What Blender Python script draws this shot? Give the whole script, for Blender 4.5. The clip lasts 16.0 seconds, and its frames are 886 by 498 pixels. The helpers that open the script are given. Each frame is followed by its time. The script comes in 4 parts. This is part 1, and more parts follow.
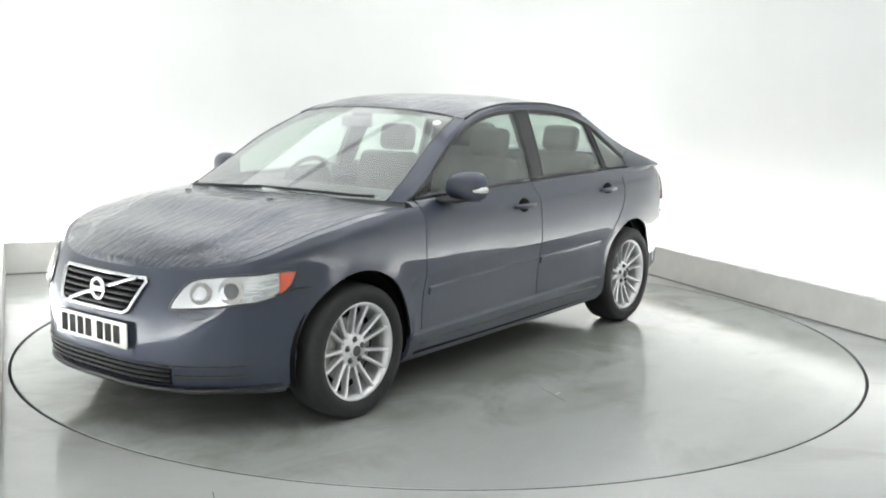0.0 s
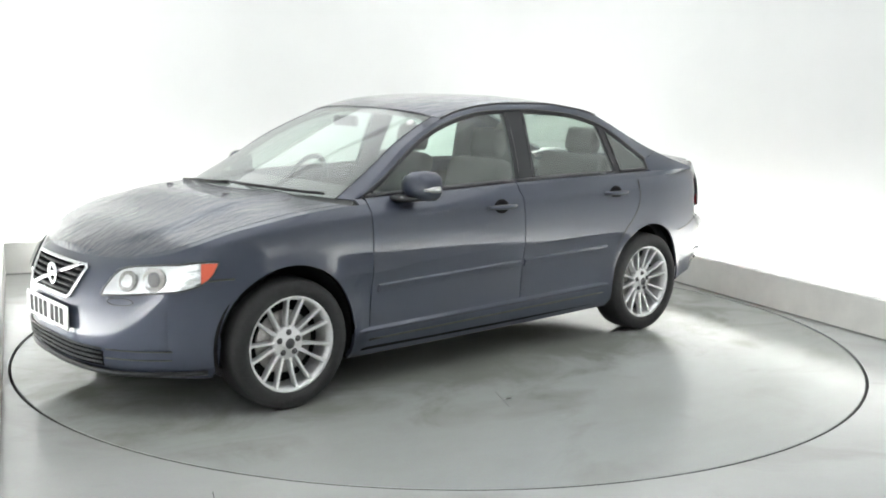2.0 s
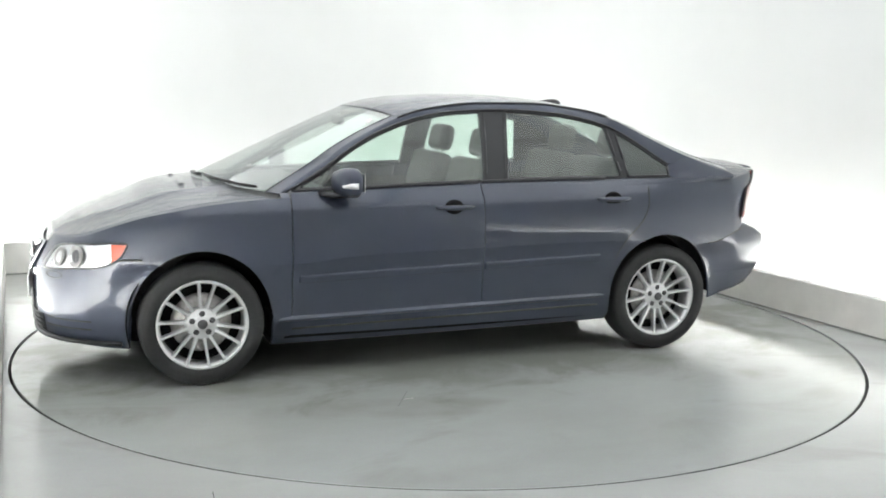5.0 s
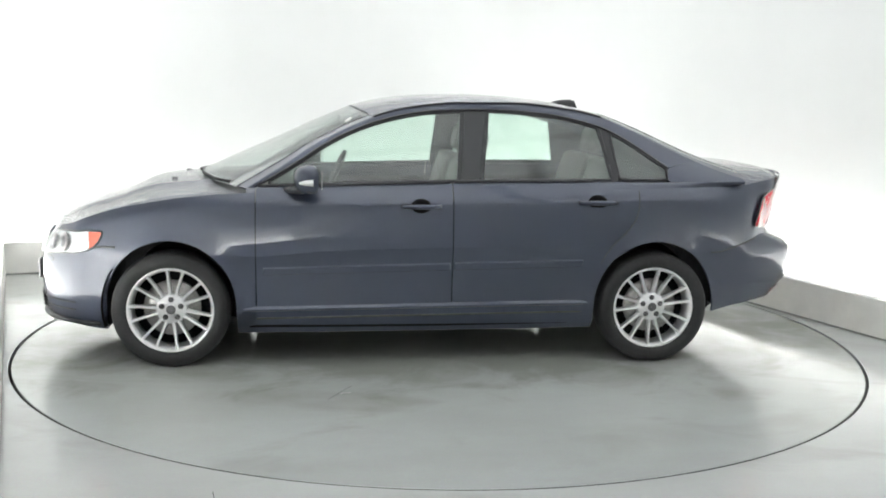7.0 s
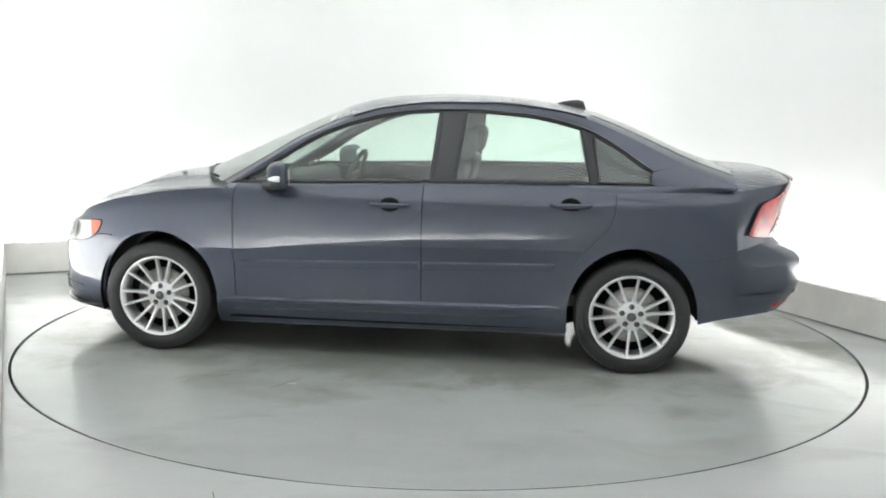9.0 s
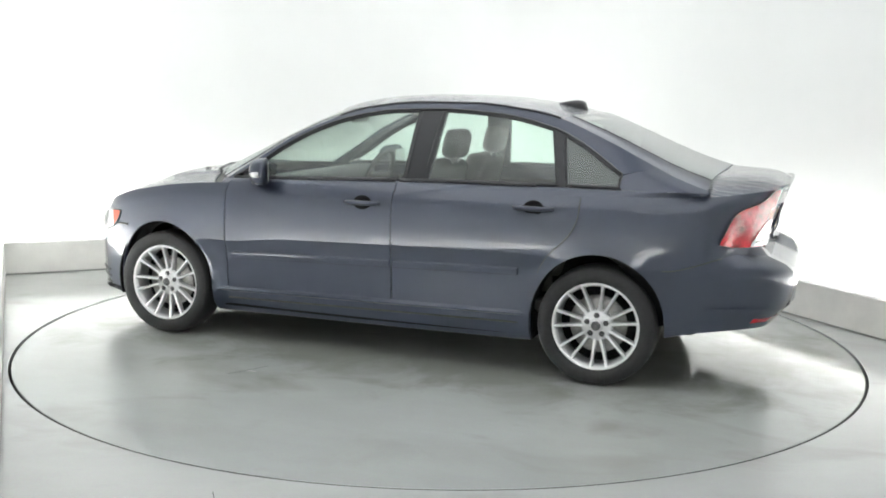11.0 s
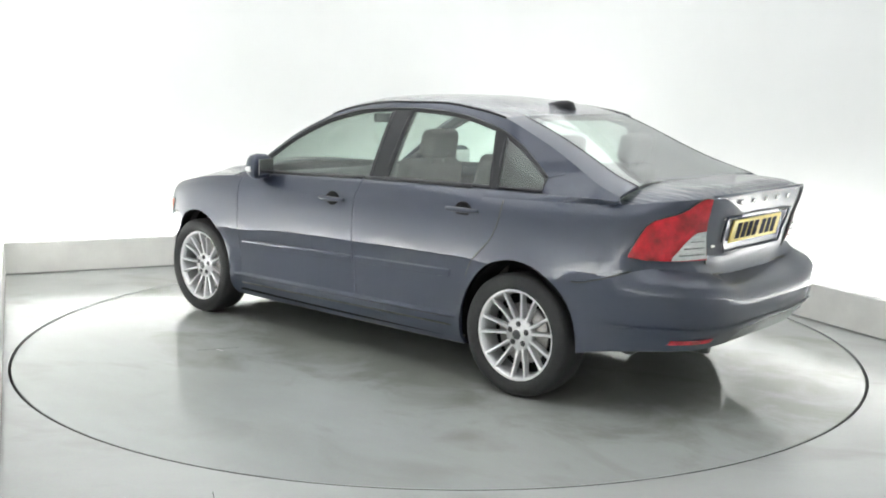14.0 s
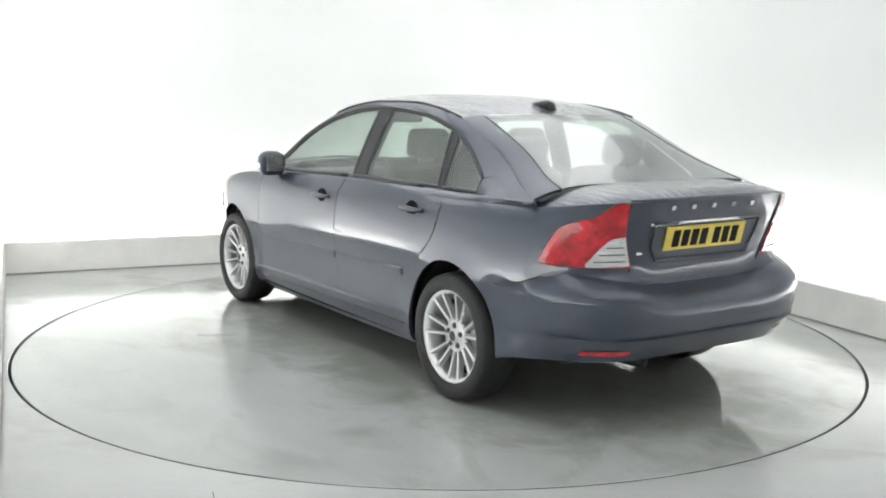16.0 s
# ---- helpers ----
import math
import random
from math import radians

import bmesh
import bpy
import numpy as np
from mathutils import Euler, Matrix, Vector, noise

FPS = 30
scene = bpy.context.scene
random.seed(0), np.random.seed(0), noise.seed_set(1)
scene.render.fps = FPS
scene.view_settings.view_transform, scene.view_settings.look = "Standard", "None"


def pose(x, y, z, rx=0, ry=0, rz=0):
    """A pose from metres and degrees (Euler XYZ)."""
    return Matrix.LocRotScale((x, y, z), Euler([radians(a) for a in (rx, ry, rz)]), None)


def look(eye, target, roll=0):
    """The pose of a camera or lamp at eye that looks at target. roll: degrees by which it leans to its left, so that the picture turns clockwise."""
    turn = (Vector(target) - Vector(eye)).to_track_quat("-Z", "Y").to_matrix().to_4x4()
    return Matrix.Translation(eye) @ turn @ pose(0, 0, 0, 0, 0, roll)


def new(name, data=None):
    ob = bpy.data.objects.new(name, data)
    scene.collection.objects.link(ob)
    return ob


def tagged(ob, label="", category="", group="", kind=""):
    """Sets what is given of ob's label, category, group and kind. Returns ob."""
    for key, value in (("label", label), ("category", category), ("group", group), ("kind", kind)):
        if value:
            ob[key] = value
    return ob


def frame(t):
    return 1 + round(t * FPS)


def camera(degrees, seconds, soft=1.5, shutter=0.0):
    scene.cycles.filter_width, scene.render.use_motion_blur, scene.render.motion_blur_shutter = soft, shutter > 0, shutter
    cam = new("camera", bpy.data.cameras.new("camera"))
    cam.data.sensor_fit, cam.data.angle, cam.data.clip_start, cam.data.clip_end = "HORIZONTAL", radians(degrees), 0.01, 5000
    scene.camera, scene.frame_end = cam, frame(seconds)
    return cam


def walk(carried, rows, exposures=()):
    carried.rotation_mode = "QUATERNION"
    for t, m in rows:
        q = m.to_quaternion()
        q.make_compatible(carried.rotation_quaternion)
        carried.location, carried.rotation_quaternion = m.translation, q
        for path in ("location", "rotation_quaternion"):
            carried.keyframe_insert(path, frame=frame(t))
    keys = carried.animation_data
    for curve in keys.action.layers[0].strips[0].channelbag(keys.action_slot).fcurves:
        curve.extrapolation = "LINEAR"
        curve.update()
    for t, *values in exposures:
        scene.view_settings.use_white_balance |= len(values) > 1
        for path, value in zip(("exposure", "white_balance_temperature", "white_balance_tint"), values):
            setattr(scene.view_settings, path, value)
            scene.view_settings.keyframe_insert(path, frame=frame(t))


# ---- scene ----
# Camera: stands still and looks down a little on the turntable.
cam = camera(48.03, 16.0, soft=1.9)
EYE, AHEAD = Vector((0.0, -6.0232, 1.4902)), Vector((0.00197, 0.98753, -0.15740))
walk(cam, [(0, look(EYE, EYE + AHEAD, 1.1087)), (16.0, look(EYE, EYE + AHEAD, 1.1087))])

# ---- world and light ----
world = bpy.data.worlds.new("world")
scene.world = world
world.use_nodes = True
world.node_tree.nodes["Background"].inputs["Color"].default_value = (0.9, 0.95, 1.0, 1)
world.node_tree.nodes["Background"].inputs["Strength"].default_value = 0.15
scene.view_settings.exposure = 0.0
PANEL_GLOW, STRIP_GLOW, WEST_GLOW = 0.84, 20.0, 33.0


# ---- materials ----
def shader(name, colour, rough=0.5, metal=0.0, coat=0.0, emit=0.0, grain=0.0, grain_size=20.0, bump=0.0,
           bump_size=60.0, stretch=(1, 1, 1), spec=0.5, rough_var=0.0, twist=0.0, drops=0.0, coat_ior=1.5):
    m = bpy.data.materials.new(name)
    m.use_nodes = True
    t = m.node_tree
    b = t.nodes["Principled BSDF"]
    b.inputs["Base Color"].default_value = (*colour, 1)
    b.inputs["Roughness"].default_value = rough
    b.inputs["Metallic"].default_value = metal
    b.inputs["Coat Weight"].default_value = coat
    b.inputs["Coat Roughness"].default_value = 0.03
    b.inputs["Coat IOR"].default_value = coat_ior
    b.inputs["Specular IOR Level"].default_value = spec
    if emit:
        b.inputs["Emission Color"].default_value = (*colour, 1)
        b.inputs["Emission Strength"].default_value = emit
    if grain or bump or rough_var:
        co = t.nodes.new("ShaderNodeTexCoord")
        mp = t.nodes.new("ShaderNodeMapping")
        mp.inputs["Scale"].default_value = stretch
        t.links.new(co.outputs["Object"], mp.inputs["Vector"])
    if grain or rough_var:
        n1 = t.nodes.new("ShaderNodeTexNoise")
        n1.inputs["Scale"].default_value = grain_size
        n1.inputs["Detail"].default_value = 6
        n1.inputs["Roughness"].default_value = 0.6
        t.links.new(mp.outputs["Vector"], n1.inputs["Vector"])
    if grain:
        r = t.nodes.new("ShaderNodeValToRGB")
        r.color_ramp.elements[0].position, r.color_ramp.elements[1].position = 0.3, 0.7
        r.color_ramp.elements[0].color = (*[c * (1 - grain) for c in colour], 1)
        r.color_ramp.elements[1].color = (*[min(1, c * (1 + grain)) for c in colour], 1)
        t.links.new(n1.outputs["Fac"], r.inputs["Fac"])
        t.links.new(r.outputs["Color"], b.inputs["Base Color"])
    if rough_var:
        mr = t.nodes.new("ShaderNodeMapRange")
        mr.inputs["From Min"].default_value, mr.inputs["From Max"].default_value = 0.3, 0.7
        mr.inputs["To Min"].default_value, mr.inputs["To Max"].default_value = max(0.02, rough - rough_var), rough + rough_var
        t.links.new(n1.outputs["Fac"], mr.inputs["Value"])
        t.links.new(mr.outputs["Result"], b.inputs["Roughness"])
    if bump:
        n2 = t.nodes.new("ShaderNodeTexNoise")
        n2.inputs["Scale"].default_value = bump_size
        n2.inputs["Detail"].default_value = 5
        n2.inputs["Distortion"].default_value = twist
        t.links.new(mp.outputs["Vector"], n2.inputs["Vector"])
        bp = t.nodes.new("ShaderNodeBump")
        bp.inputs["Strength"].default_value = bump
        bp.inputs["Distance"].default_value = 0.01
        height = n2.outputs["Fac"]
        if drops:
            # beads and rivulets of water standing on the surface
            n3 = t.nodes.new("ShaderNodeTexNoise")
            n3.inputs["Scale"].default_value, n3.inputs["Detail"].default_value = bump_size * 2.0, 4
            n3.inputs["Distortion"].default_value = 1.2
            t.links.new(mp.outputs["Vector"], n3.inputs["Vector"])
            bead = t.nodes.new("ShaderNodeMapRange")
            bead.interpolation_type = "SMOOTHSTEP"
            bead.inputs["From Min"].default_value, bead.inputs["From Max"].default_value = 0.52, 0.60
            bead.inputs["To Max"].default_value = drops
            t.links.new(n3.outputs["Fac"], bead.inputs["Value"])
            add = t.nodes.new("ShaderNodeMath")
            t.links.new(n2.outputs["Fac"], add.inputs[0])
            t.links.new(bead.outputs["Result"], add.inputs[1])
            height = add.outputs["Value"]
        t.links.new(height, bp.inputs["Height"])
        t.links.new(bp.outputs["Normal"], b.inputs["Coat Normal"])
        t.links.new(bp.outputs["Normal"], b.inputs["Normal"])
    return m


def pane(name, tint, gloss=0.08, haze=0.0, steep=3.5):
    """Thin glass: clear with a mirror coat that grows at grazing angles."""
    m = bpy.data.materials.new(name)
    m.use_nodes = True
    t = m.node_tree
    t.nodes.clear()
    out = t.nodes.new("ShaderNodeOutputMaterial")
    mix = t.nodes.new("ShaderNodeMixShader")
    clear = t.nodes.new("ShaderNodeBsdfTransparent")
    clear.inputs["Color"].default_value = (*tint, 1)
    mirror = t.nodes.new("ShaderNodeBsdfGlossy")
    mirror.inputs["Roughness"].default_value = gloss
    lw = t.nodes.new("ShaderNodeLayerWeight")
    lw.inputs["Blend"].default_value = 0.5
    pw = t.nodes.new("ShaderNodeMath")
    pw.operation, pw.inputs[1].default_value = "POWER", steep
    t.links.new(lw.outputs["Facing"], pw.inputs[0])
    fr = t.nodes.new("ShaderNodeMapRange")
    fr.inputs["To Min"].default_value, fr.inputs["To Max"].default_value = 0.06, 0.85
    t.links.new(pw.outputs["Value"], fr.inputs["Value"])
    t.links.new(fr.outputs["Result"], mix.inputs["Fac"])
    t.links.new(clear.outputs["BSDF"], mix.inputs[1])
    t.links.new(mirror.outputs["BSDF"], mix.inputs[2])
    if haze:
        fog, film = t.nodes.new("ShaderNodeMixShader"), t.nodes.new("ShaderNodeBsdfDiffuse")
        film.inputs["Color"].default_value = (0.85, 0.9, 0.88, 1)
        co, n = t.nodes.new("ShaderNodeTexCoord"), t.nodes.new("ShaderNodeTexNoise")
        n.inputs["Scale"].default_value, n.inputs["Detail"].default_value = 2.5, 6
        t.links.new(co.outputs["Object"], n.inputs["Vector"])
        amount = t.nodes.new("ShaderNodeMapRange")
        amount.inputs["From Min"].default_value, amount.inputs["From Max"].default_value = 0.35, 0.7
        amount.inputs["To Min"].default_value, amount.inputs["To Max"].default_value = haze * 0.75, haze * 1.3
        t.links.new(n.outputs["Fac"], amount.inputs["Value"])
        t.links.new(amount.outputs["Result"], fog.inputs["Fac"])
        t.links.new(mix.outputs["Shader"], fog.inputs[1])
        t.links.new(film.outputs["BSDF"], fog.inputs[2])
        mix = fog
    t.links.new(mix.outputs["Shader"], out.inputs["Surface"])
    return m


PAINT = shader("blue_grey_paint", (0.028, 0.036, 0.062), rough=0.48, metal=0.4, coat=1.0, coat_ior=1.5, grain=0.06, grain_size=900,
               bump=0.008, bump_size=9)
WET = shader("wet_blue_grey_paint", (0.025, 0.032, 0.055), rough=0.28, metal=0.5, coat=1.0, coat_ior=1.65, grain=0.06, grain_size=900,
             bump=0.9, bump_size=9, stretch=(0.34, 1.8, 1), twist=1.6, drops=0.22)
PLASTIC = shader("black_plastic", (0.014, 0.015, 0.017), rough=0.42, grain=0.15, grain_size=300)
RUBBER = shader("tyre_rubber", (0.013, 0.013, 0.014), rough=0.62, grain=0.25, grain_size=40, bump=0.15, bump_size=150)
SEAL = shader("window_rubber", (0.018, 0.019, 0.022), rough=0.35)
DARK = shader("underside", (0.008, 0.008, 0.009), rough=0.9, spec=0.1, grain=0.3, grain_size=12)
ALLOY = shader("silver_alloy", (0.74, 0.74, 0.75), rough=0.34, metal=0.65, coat=0.3, grain=0.05, grain_size=60)
BARREL = shader("dull_alloy", (0.13, 0.13, 0.135), rough=0.45, metal=0.7, grain=0.2, grain_size=30)
STEEL = shader("brake_steel", (0.35, 0.34, 0.33), rough=0.35, metal=1.0, grain=0.2, grain_size=60)
CHROME = shader("chrome", (0.64, 0.64, 0.65), rough=0.12, metal=1.0)
SILVER = shader("satin_silver", (0.72, 0.72, 0.72), rough=0.28, metal=0.8)
HOUSING = shader("lamp_housing", (0.86, 0.87, 0.88), rough=0.16, metal=0.9, bump=0.5, bump_size=16, stretch=(1, 1, 2.5))
GLASS = pane("tinted_glass", (0.78, 0.90, 0.84), 0.06, 0.10)
SCREEN = pane("misted_screen_glass", (0.78, 0.87, 0.82), 0.06, 0.17, 2.5)
LENS = pane("clear_lens", (0.93, 0.94, 0.95), 0.04)
AMBER = shader("amber_lens", (0.60, 0.11, 0.06), rough=0.2, coat=0.8)
RED = shader("red_lens", (0.42, 0.007, 0.016), rough=0.18, coat=0.8, grain=0.55, grain_size=16, bump=0.25, bump_size=30)
SMOKE = shader("clear_ribbed_lens", (0.75, 0.75, 0.75), rough=0.2, metal=0.4, coat=1.0, grain=0.25, grain_size=25, stretch=(1, 1, 6))
SEAT = shader("grey_leather", (0.10, 0.097, 0.09), rough=0.55, grain=0.15, grain_size=8)
TRIM = shader("cabin_trim", (0.10, 0.10, 0.10), rough=0.7, grain=0.15, grain_size=40)
LINING = shader("pale_headlining", (0.42, 0.41, 0.38), rough=0.9, grain=0.06, grain_size=60)
WHITE_PLATE = shader("white_plate", (0.78, 0.78, 0.76), rough=0.35, coat=0.1)
YELLOW_PLATE = shader("yellow_plate", (0.72, 0.56, 0.09), rough=0.35, coat=0.1, grain=0.06, grain_size=40)
INK = shader("plate_ink", (0.012, 0.012, 0.012), rough=0.6, spec=0.1)
WALL = shader("white_wall_paint", (0.83, 0.84, 0.83), rough=0.8, spec=0.1, grain=0.015, grain_size=1.2, bump=0.02, bump_size=120)
FOOT_GREY = shader("grey_foot_line", (0.26, 0.26, 0.25), rough=0.6, grain=0.1, grain_size=8)
KERB = shader("off_white_upstand_paint", (0.87, 0.86, 0.82), rough=0.5, grain=0.05, grain_size=6, bump=0.08, bump_size=25)
CEIL = shader("pale_ceiling_paint", (0.60, 0.60, 0.61), rough=0.8, grain=0.03, grain_size=3)
GROOVE = shader("dark_joint", (0.03, 0.032, 0.03), rough=0.7, grain=0.3, grain_size=25)
PANEL = shader("fill_panel_glow", (0.965, 0.985, 1.0), rough=0.6, emit=PANEL_GLOW)
STRIP = shader("lit_tube", (1.0, 1.0, 0.99), rough=0.6, emit=STRIP_GLOW)
STRIP_WEST = shader("bright_lit_tube", (1.0, 1.0, 0.99), rough=0.6, emit=WEST_GLOW)


def floor_paint(name, light, dark, wet, scale, puddle_shade=False):
    """Grey-green floor paint: cloudy wear, damp patches that shine, fine grit."""
    m = bpy.data.materials.new(name)
    m.use_nodes = True
    t = m.node_tree
    b = t.nodes["Principled BSDF"]
    b.inputs["Specular IOR Level"].default_value = 0.9
    co = t.nodes.new("ShaderNodeTexCoord")
    mp = t.nodes.new("ShaderNodeMapping")
    mp.inputs["Scale"].default_value = (1, 1.9, 1)
    mp.inputs["Location"].default_value = (0.7, 0.3, 0)
    t.links.new(co.outputs["Object"], mp.inputs["Vector"])
    big = t.nodes.new("ShaderNodeTexNoise")
    big.inputs["Scale"].default_value, big.inputs["Detail"].default_value = scale, 7
    big.inputs["Roughness"].default_value = 0.62
    t.links.new(mp.outputs["Vector"], big.inputs["Vector"])
    fine = t.nodes.new("ShaderNodeTexNoise")
    fine.inputs["Scale"].default_value, fine.inputs["Detail"].default_value = 90, 4
    t.links.new(co.outputs["Object"], fine.inputs["Vector"])
    ramp = t.nodes.new("ShaderNodeValToRGB")
    ramp.color_ramp.elements[0].position, ramp.color_ramp.elements[1].position = 0.28, 0.66
    ramp.color_ramp.elements[0].color, ramp.color_ramp.elements[1].color = (*dark, 1), (*light, 1)
    t.links.new(big.outputs["Fac"], ramp.inputs["Fac"])
    grit = t.nodes.new("ShaderNodeMix")
    grit.data_type, grit.blend_type = "RGBA", "MULTIPLY"
    grit.inputs["Factor"].default_value = 0.12
    stain = t.nodes.new("ShaderNodeTexNoise")
    stain.inputs["Scale"].default_value, stain.inputs["Detail"].default_value = 1.1, 8
    stain.inputs["Distortion"].default_value = 0.8
    t.links.new(mp.outputs["Vector"], stain.inputs["Vector"])
    share = t.nodes.new("ShaderNodeMapRange")
    share.inputs["From Min"].default_value, share.inputs["From Max"].default_value = 0.55, 0.72
    share.inputs["To Min"].default_value, share.inputs["To Max"].default_value = 0.0, 0.38
    t.links.new(stain.outputs["Fac"], share.inputs["Value"])
    dirty = t.nodes.new("ShaderNodeMix")
    dirty.data_type = "RGBA"
    dirty.inputs["B"].default_value = (0.20, 0.19, 0.155, 1)
    t.links.new(share.outputs["Result"], dirty.inputs["Factor"])
    t.links.new(ramp.outputs["Color"], dirty.inputs["A"])
    t.links.new(dirty.outputs["Result"], grit.inputs["A"])
    t.links.new(fine.outputs["Color"], grit.inputs["B"])
    t.links.new(grit.outputs["Result"], b.inputs["Base Color"])
    gloss = t.nodes.new("ShaderNodeMapRange")
    gloss.inputs["From Min"].default_value, gloss.inputs["From Max"].default_value = 0.2, 0.75
    gloss.inputs["To Min"].default_value, gloss.inputs["To Max"].default_value = wet, 0.24
    t.links.new(big.outputs["Fac"], gloss.inputs["Value"])
    t.links.new(gloss.outputs["Result"], b.inputs["Roughness"])
    if puddle_shade:
        # run-off water, a ragged shiny patch; the darkening also paints shade under the car
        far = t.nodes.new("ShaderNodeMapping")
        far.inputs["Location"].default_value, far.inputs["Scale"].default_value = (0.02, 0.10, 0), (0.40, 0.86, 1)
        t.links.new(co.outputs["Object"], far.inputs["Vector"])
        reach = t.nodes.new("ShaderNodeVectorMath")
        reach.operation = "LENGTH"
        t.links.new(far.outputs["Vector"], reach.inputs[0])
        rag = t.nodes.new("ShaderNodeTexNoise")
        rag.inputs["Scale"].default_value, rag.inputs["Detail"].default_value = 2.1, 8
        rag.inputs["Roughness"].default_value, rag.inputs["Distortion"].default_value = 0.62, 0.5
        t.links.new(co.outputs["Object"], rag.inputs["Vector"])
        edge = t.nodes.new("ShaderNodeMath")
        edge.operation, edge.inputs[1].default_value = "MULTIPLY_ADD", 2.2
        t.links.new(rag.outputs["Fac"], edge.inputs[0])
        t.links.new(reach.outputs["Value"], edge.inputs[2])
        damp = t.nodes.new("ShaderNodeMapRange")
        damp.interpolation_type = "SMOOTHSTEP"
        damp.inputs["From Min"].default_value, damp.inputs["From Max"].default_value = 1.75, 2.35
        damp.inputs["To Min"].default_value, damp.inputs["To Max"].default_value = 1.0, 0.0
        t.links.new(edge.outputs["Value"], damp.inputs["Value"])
        soak_shade = t.nodes.new("ShaderNodeMix")
        soak_shade.data_type, soak_shade.blend_type = "RGBA", "MULTIPLY"
        soak_shade.inputs["B"].default_value = (0.74, 0.73, 0.69, 1)
        t.links.new(damp.outputs["Result"], soak_shade.inputs["Factor"])
        t.links.new(grit.outputs["Result"], soak_shade.inputs["A"])
        t.links.new(soak_shade.outputs["Result"], b.inputs["Base Color"])
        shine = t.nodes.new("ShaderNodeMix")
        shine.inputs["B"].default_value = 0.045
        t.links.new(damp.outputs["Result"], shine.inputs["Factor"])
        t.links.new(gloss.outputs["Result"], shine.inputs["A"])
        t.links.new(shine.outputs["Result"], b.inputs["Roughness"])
    bp = t.nodes.new("ShaderNodeBump")
    bp.inputs["Strength"].default_value, bp.inputs["Distance"].default_value = 0.05, 0.004
    t.links.new(fine.outputs["Fac"], bp.inputs["Height"])
    t.links.new(bp.outputs["Normal"], b.inputs["Normal"])
    return m


FLOOR = floor_paint("grey_floor_paint", (0.54, 0.56, 0.55), (0.45, 0.46, 0.445), 0.10, 0.5)
DISC = floor_paint("grey_turntable_paint", (0.465, 0.49, 0.48), (0.39, 0.405, 0.39), 0.10, 0.55, puddle_shade=True)


# ---- mesh helpers ----
def part(name, bm, material, parent=None, label="", smooth=True):
    me = bpy.data.meshes.new(name)
    if smooth:
        for f in bm.faces:
            f.smooth = True
    bm.to_mesh(me)
    bm.free()
    me.materials.append(material)
    ob = new(name, me)
    if parent:
        ob.parent = parent
    return tagged(ob, label)


def soften(ob, width=0.006, segments=2):
    m = ob.modifiers.new("bevel", "BEVEL")
    m.width, m.segments, m.limit_method, m.angle_limit = width, segments, "ANGLE", radians(35)
    return ob


def thicken(ob, t=0.012):
    m = ob.modifiers.new("thickness", "SOLIDIFY")
    m.thickness, m.offset = t, -1
    ob.modifiers.new("crisp", "EDGE_SPLIT").split_angle = radians(76)
    return ob


def box(bm, c, s, rot=None):
    r = bmesh.ops.create_cube(bm, size=1.0, matrix=Matrix.Translation(c) @ (rot or Matrix()) @ Matrix.Diagonal((*s, 1)))
    return r["verts"]


def prism(bm, poly, z0, z1):
    lo = [bm.verts.new((x, y, z0)) for x, y in poly]
    hi = [bm.verts.new((x, y, z1)) for x, y in poly]
    bm.faces.new(hi)
    bm.faces.new(lo[::-1])
    for i in range(len(poly)):
        j = (i + 1) % len(poly)
        bm.faces.new((lo[i], lo[j], hi[j], hi[i]))


def turned(bm, profile, steps, m=None, arc=1.0):
    """A body of revolution about y; profile is (radius, y)."""
    m = m or Matrix()
    rings = []
    for i in range(steps):
        a = 2 * math.pi * arc * i / steps
        rings.append([bm.verts.new(m @ Vector((r * math.cos(a), y, r * math.sin(a)))) for r, y in profile])
    for i in range(steps):
        a, b = rings[i], rings[(i + 1) % steps]
        for k in range(len(profile) - 1):
            bm.faces.new((a[k], a[k + 1], b[k + 1], b[k]))
    bmesh.ops.recalc_face_normals(bm, faces=bm.faces[:])


def tube(bm, pts, radius, closed=False, sides=8):
    pts = [Vector(p) for p in pts]
    n, rings = len(pts), []
    for i, p in enumerate(pts):
        a, b = (pts[i - 1], pts[(i + 1) % n]) if closed else (pts[max(i - 1, 0)], pts[min(i + 1, n - 1)])
        d = (b - a).normalized()
        up = Vector((0, 0, 1)) if abs(d.z) < 0.9 else Vector((1, 0, 0))
        s = d.cross(up).normalized()
        u = s.cross(d)
        r = radius(i / max(1, n - 1)) if callable(radius) else radius
        rings.append([bm.verts.new(p + r * (math.cos(2 * math.pi * k / sides) * s + math.sin(2 * math.pi * k / sides) * u))
                      for k in range(sides)])
    for i in range(n if closed else n - 1):
        a, b = rings[i], rings[(i + 1) % n]
        for k in range(sides):
            bm.faces.new((a[k], a[(k + 1) % sides], b[(k + 1) % sides], b[k]))
    if not closed:
        bm.faces.new(rings[0][::-1])
        bm.faces.new(rings[-1])
    bmesh.ops.recalc_face_normals(bm, faces=bm.faces[:])


def outward(bm):
    """Turn each face away from the spine of the car."""
    bm.normal_update()
    for f in bm.faces:
        c = f.calc_center_median()
        core = Vector((max(-1.3, min(1.3, c.x)) * 0.8, 0, 0.55))
        if f.normal.dot(c - core) < 0:
            f.normal_flip()


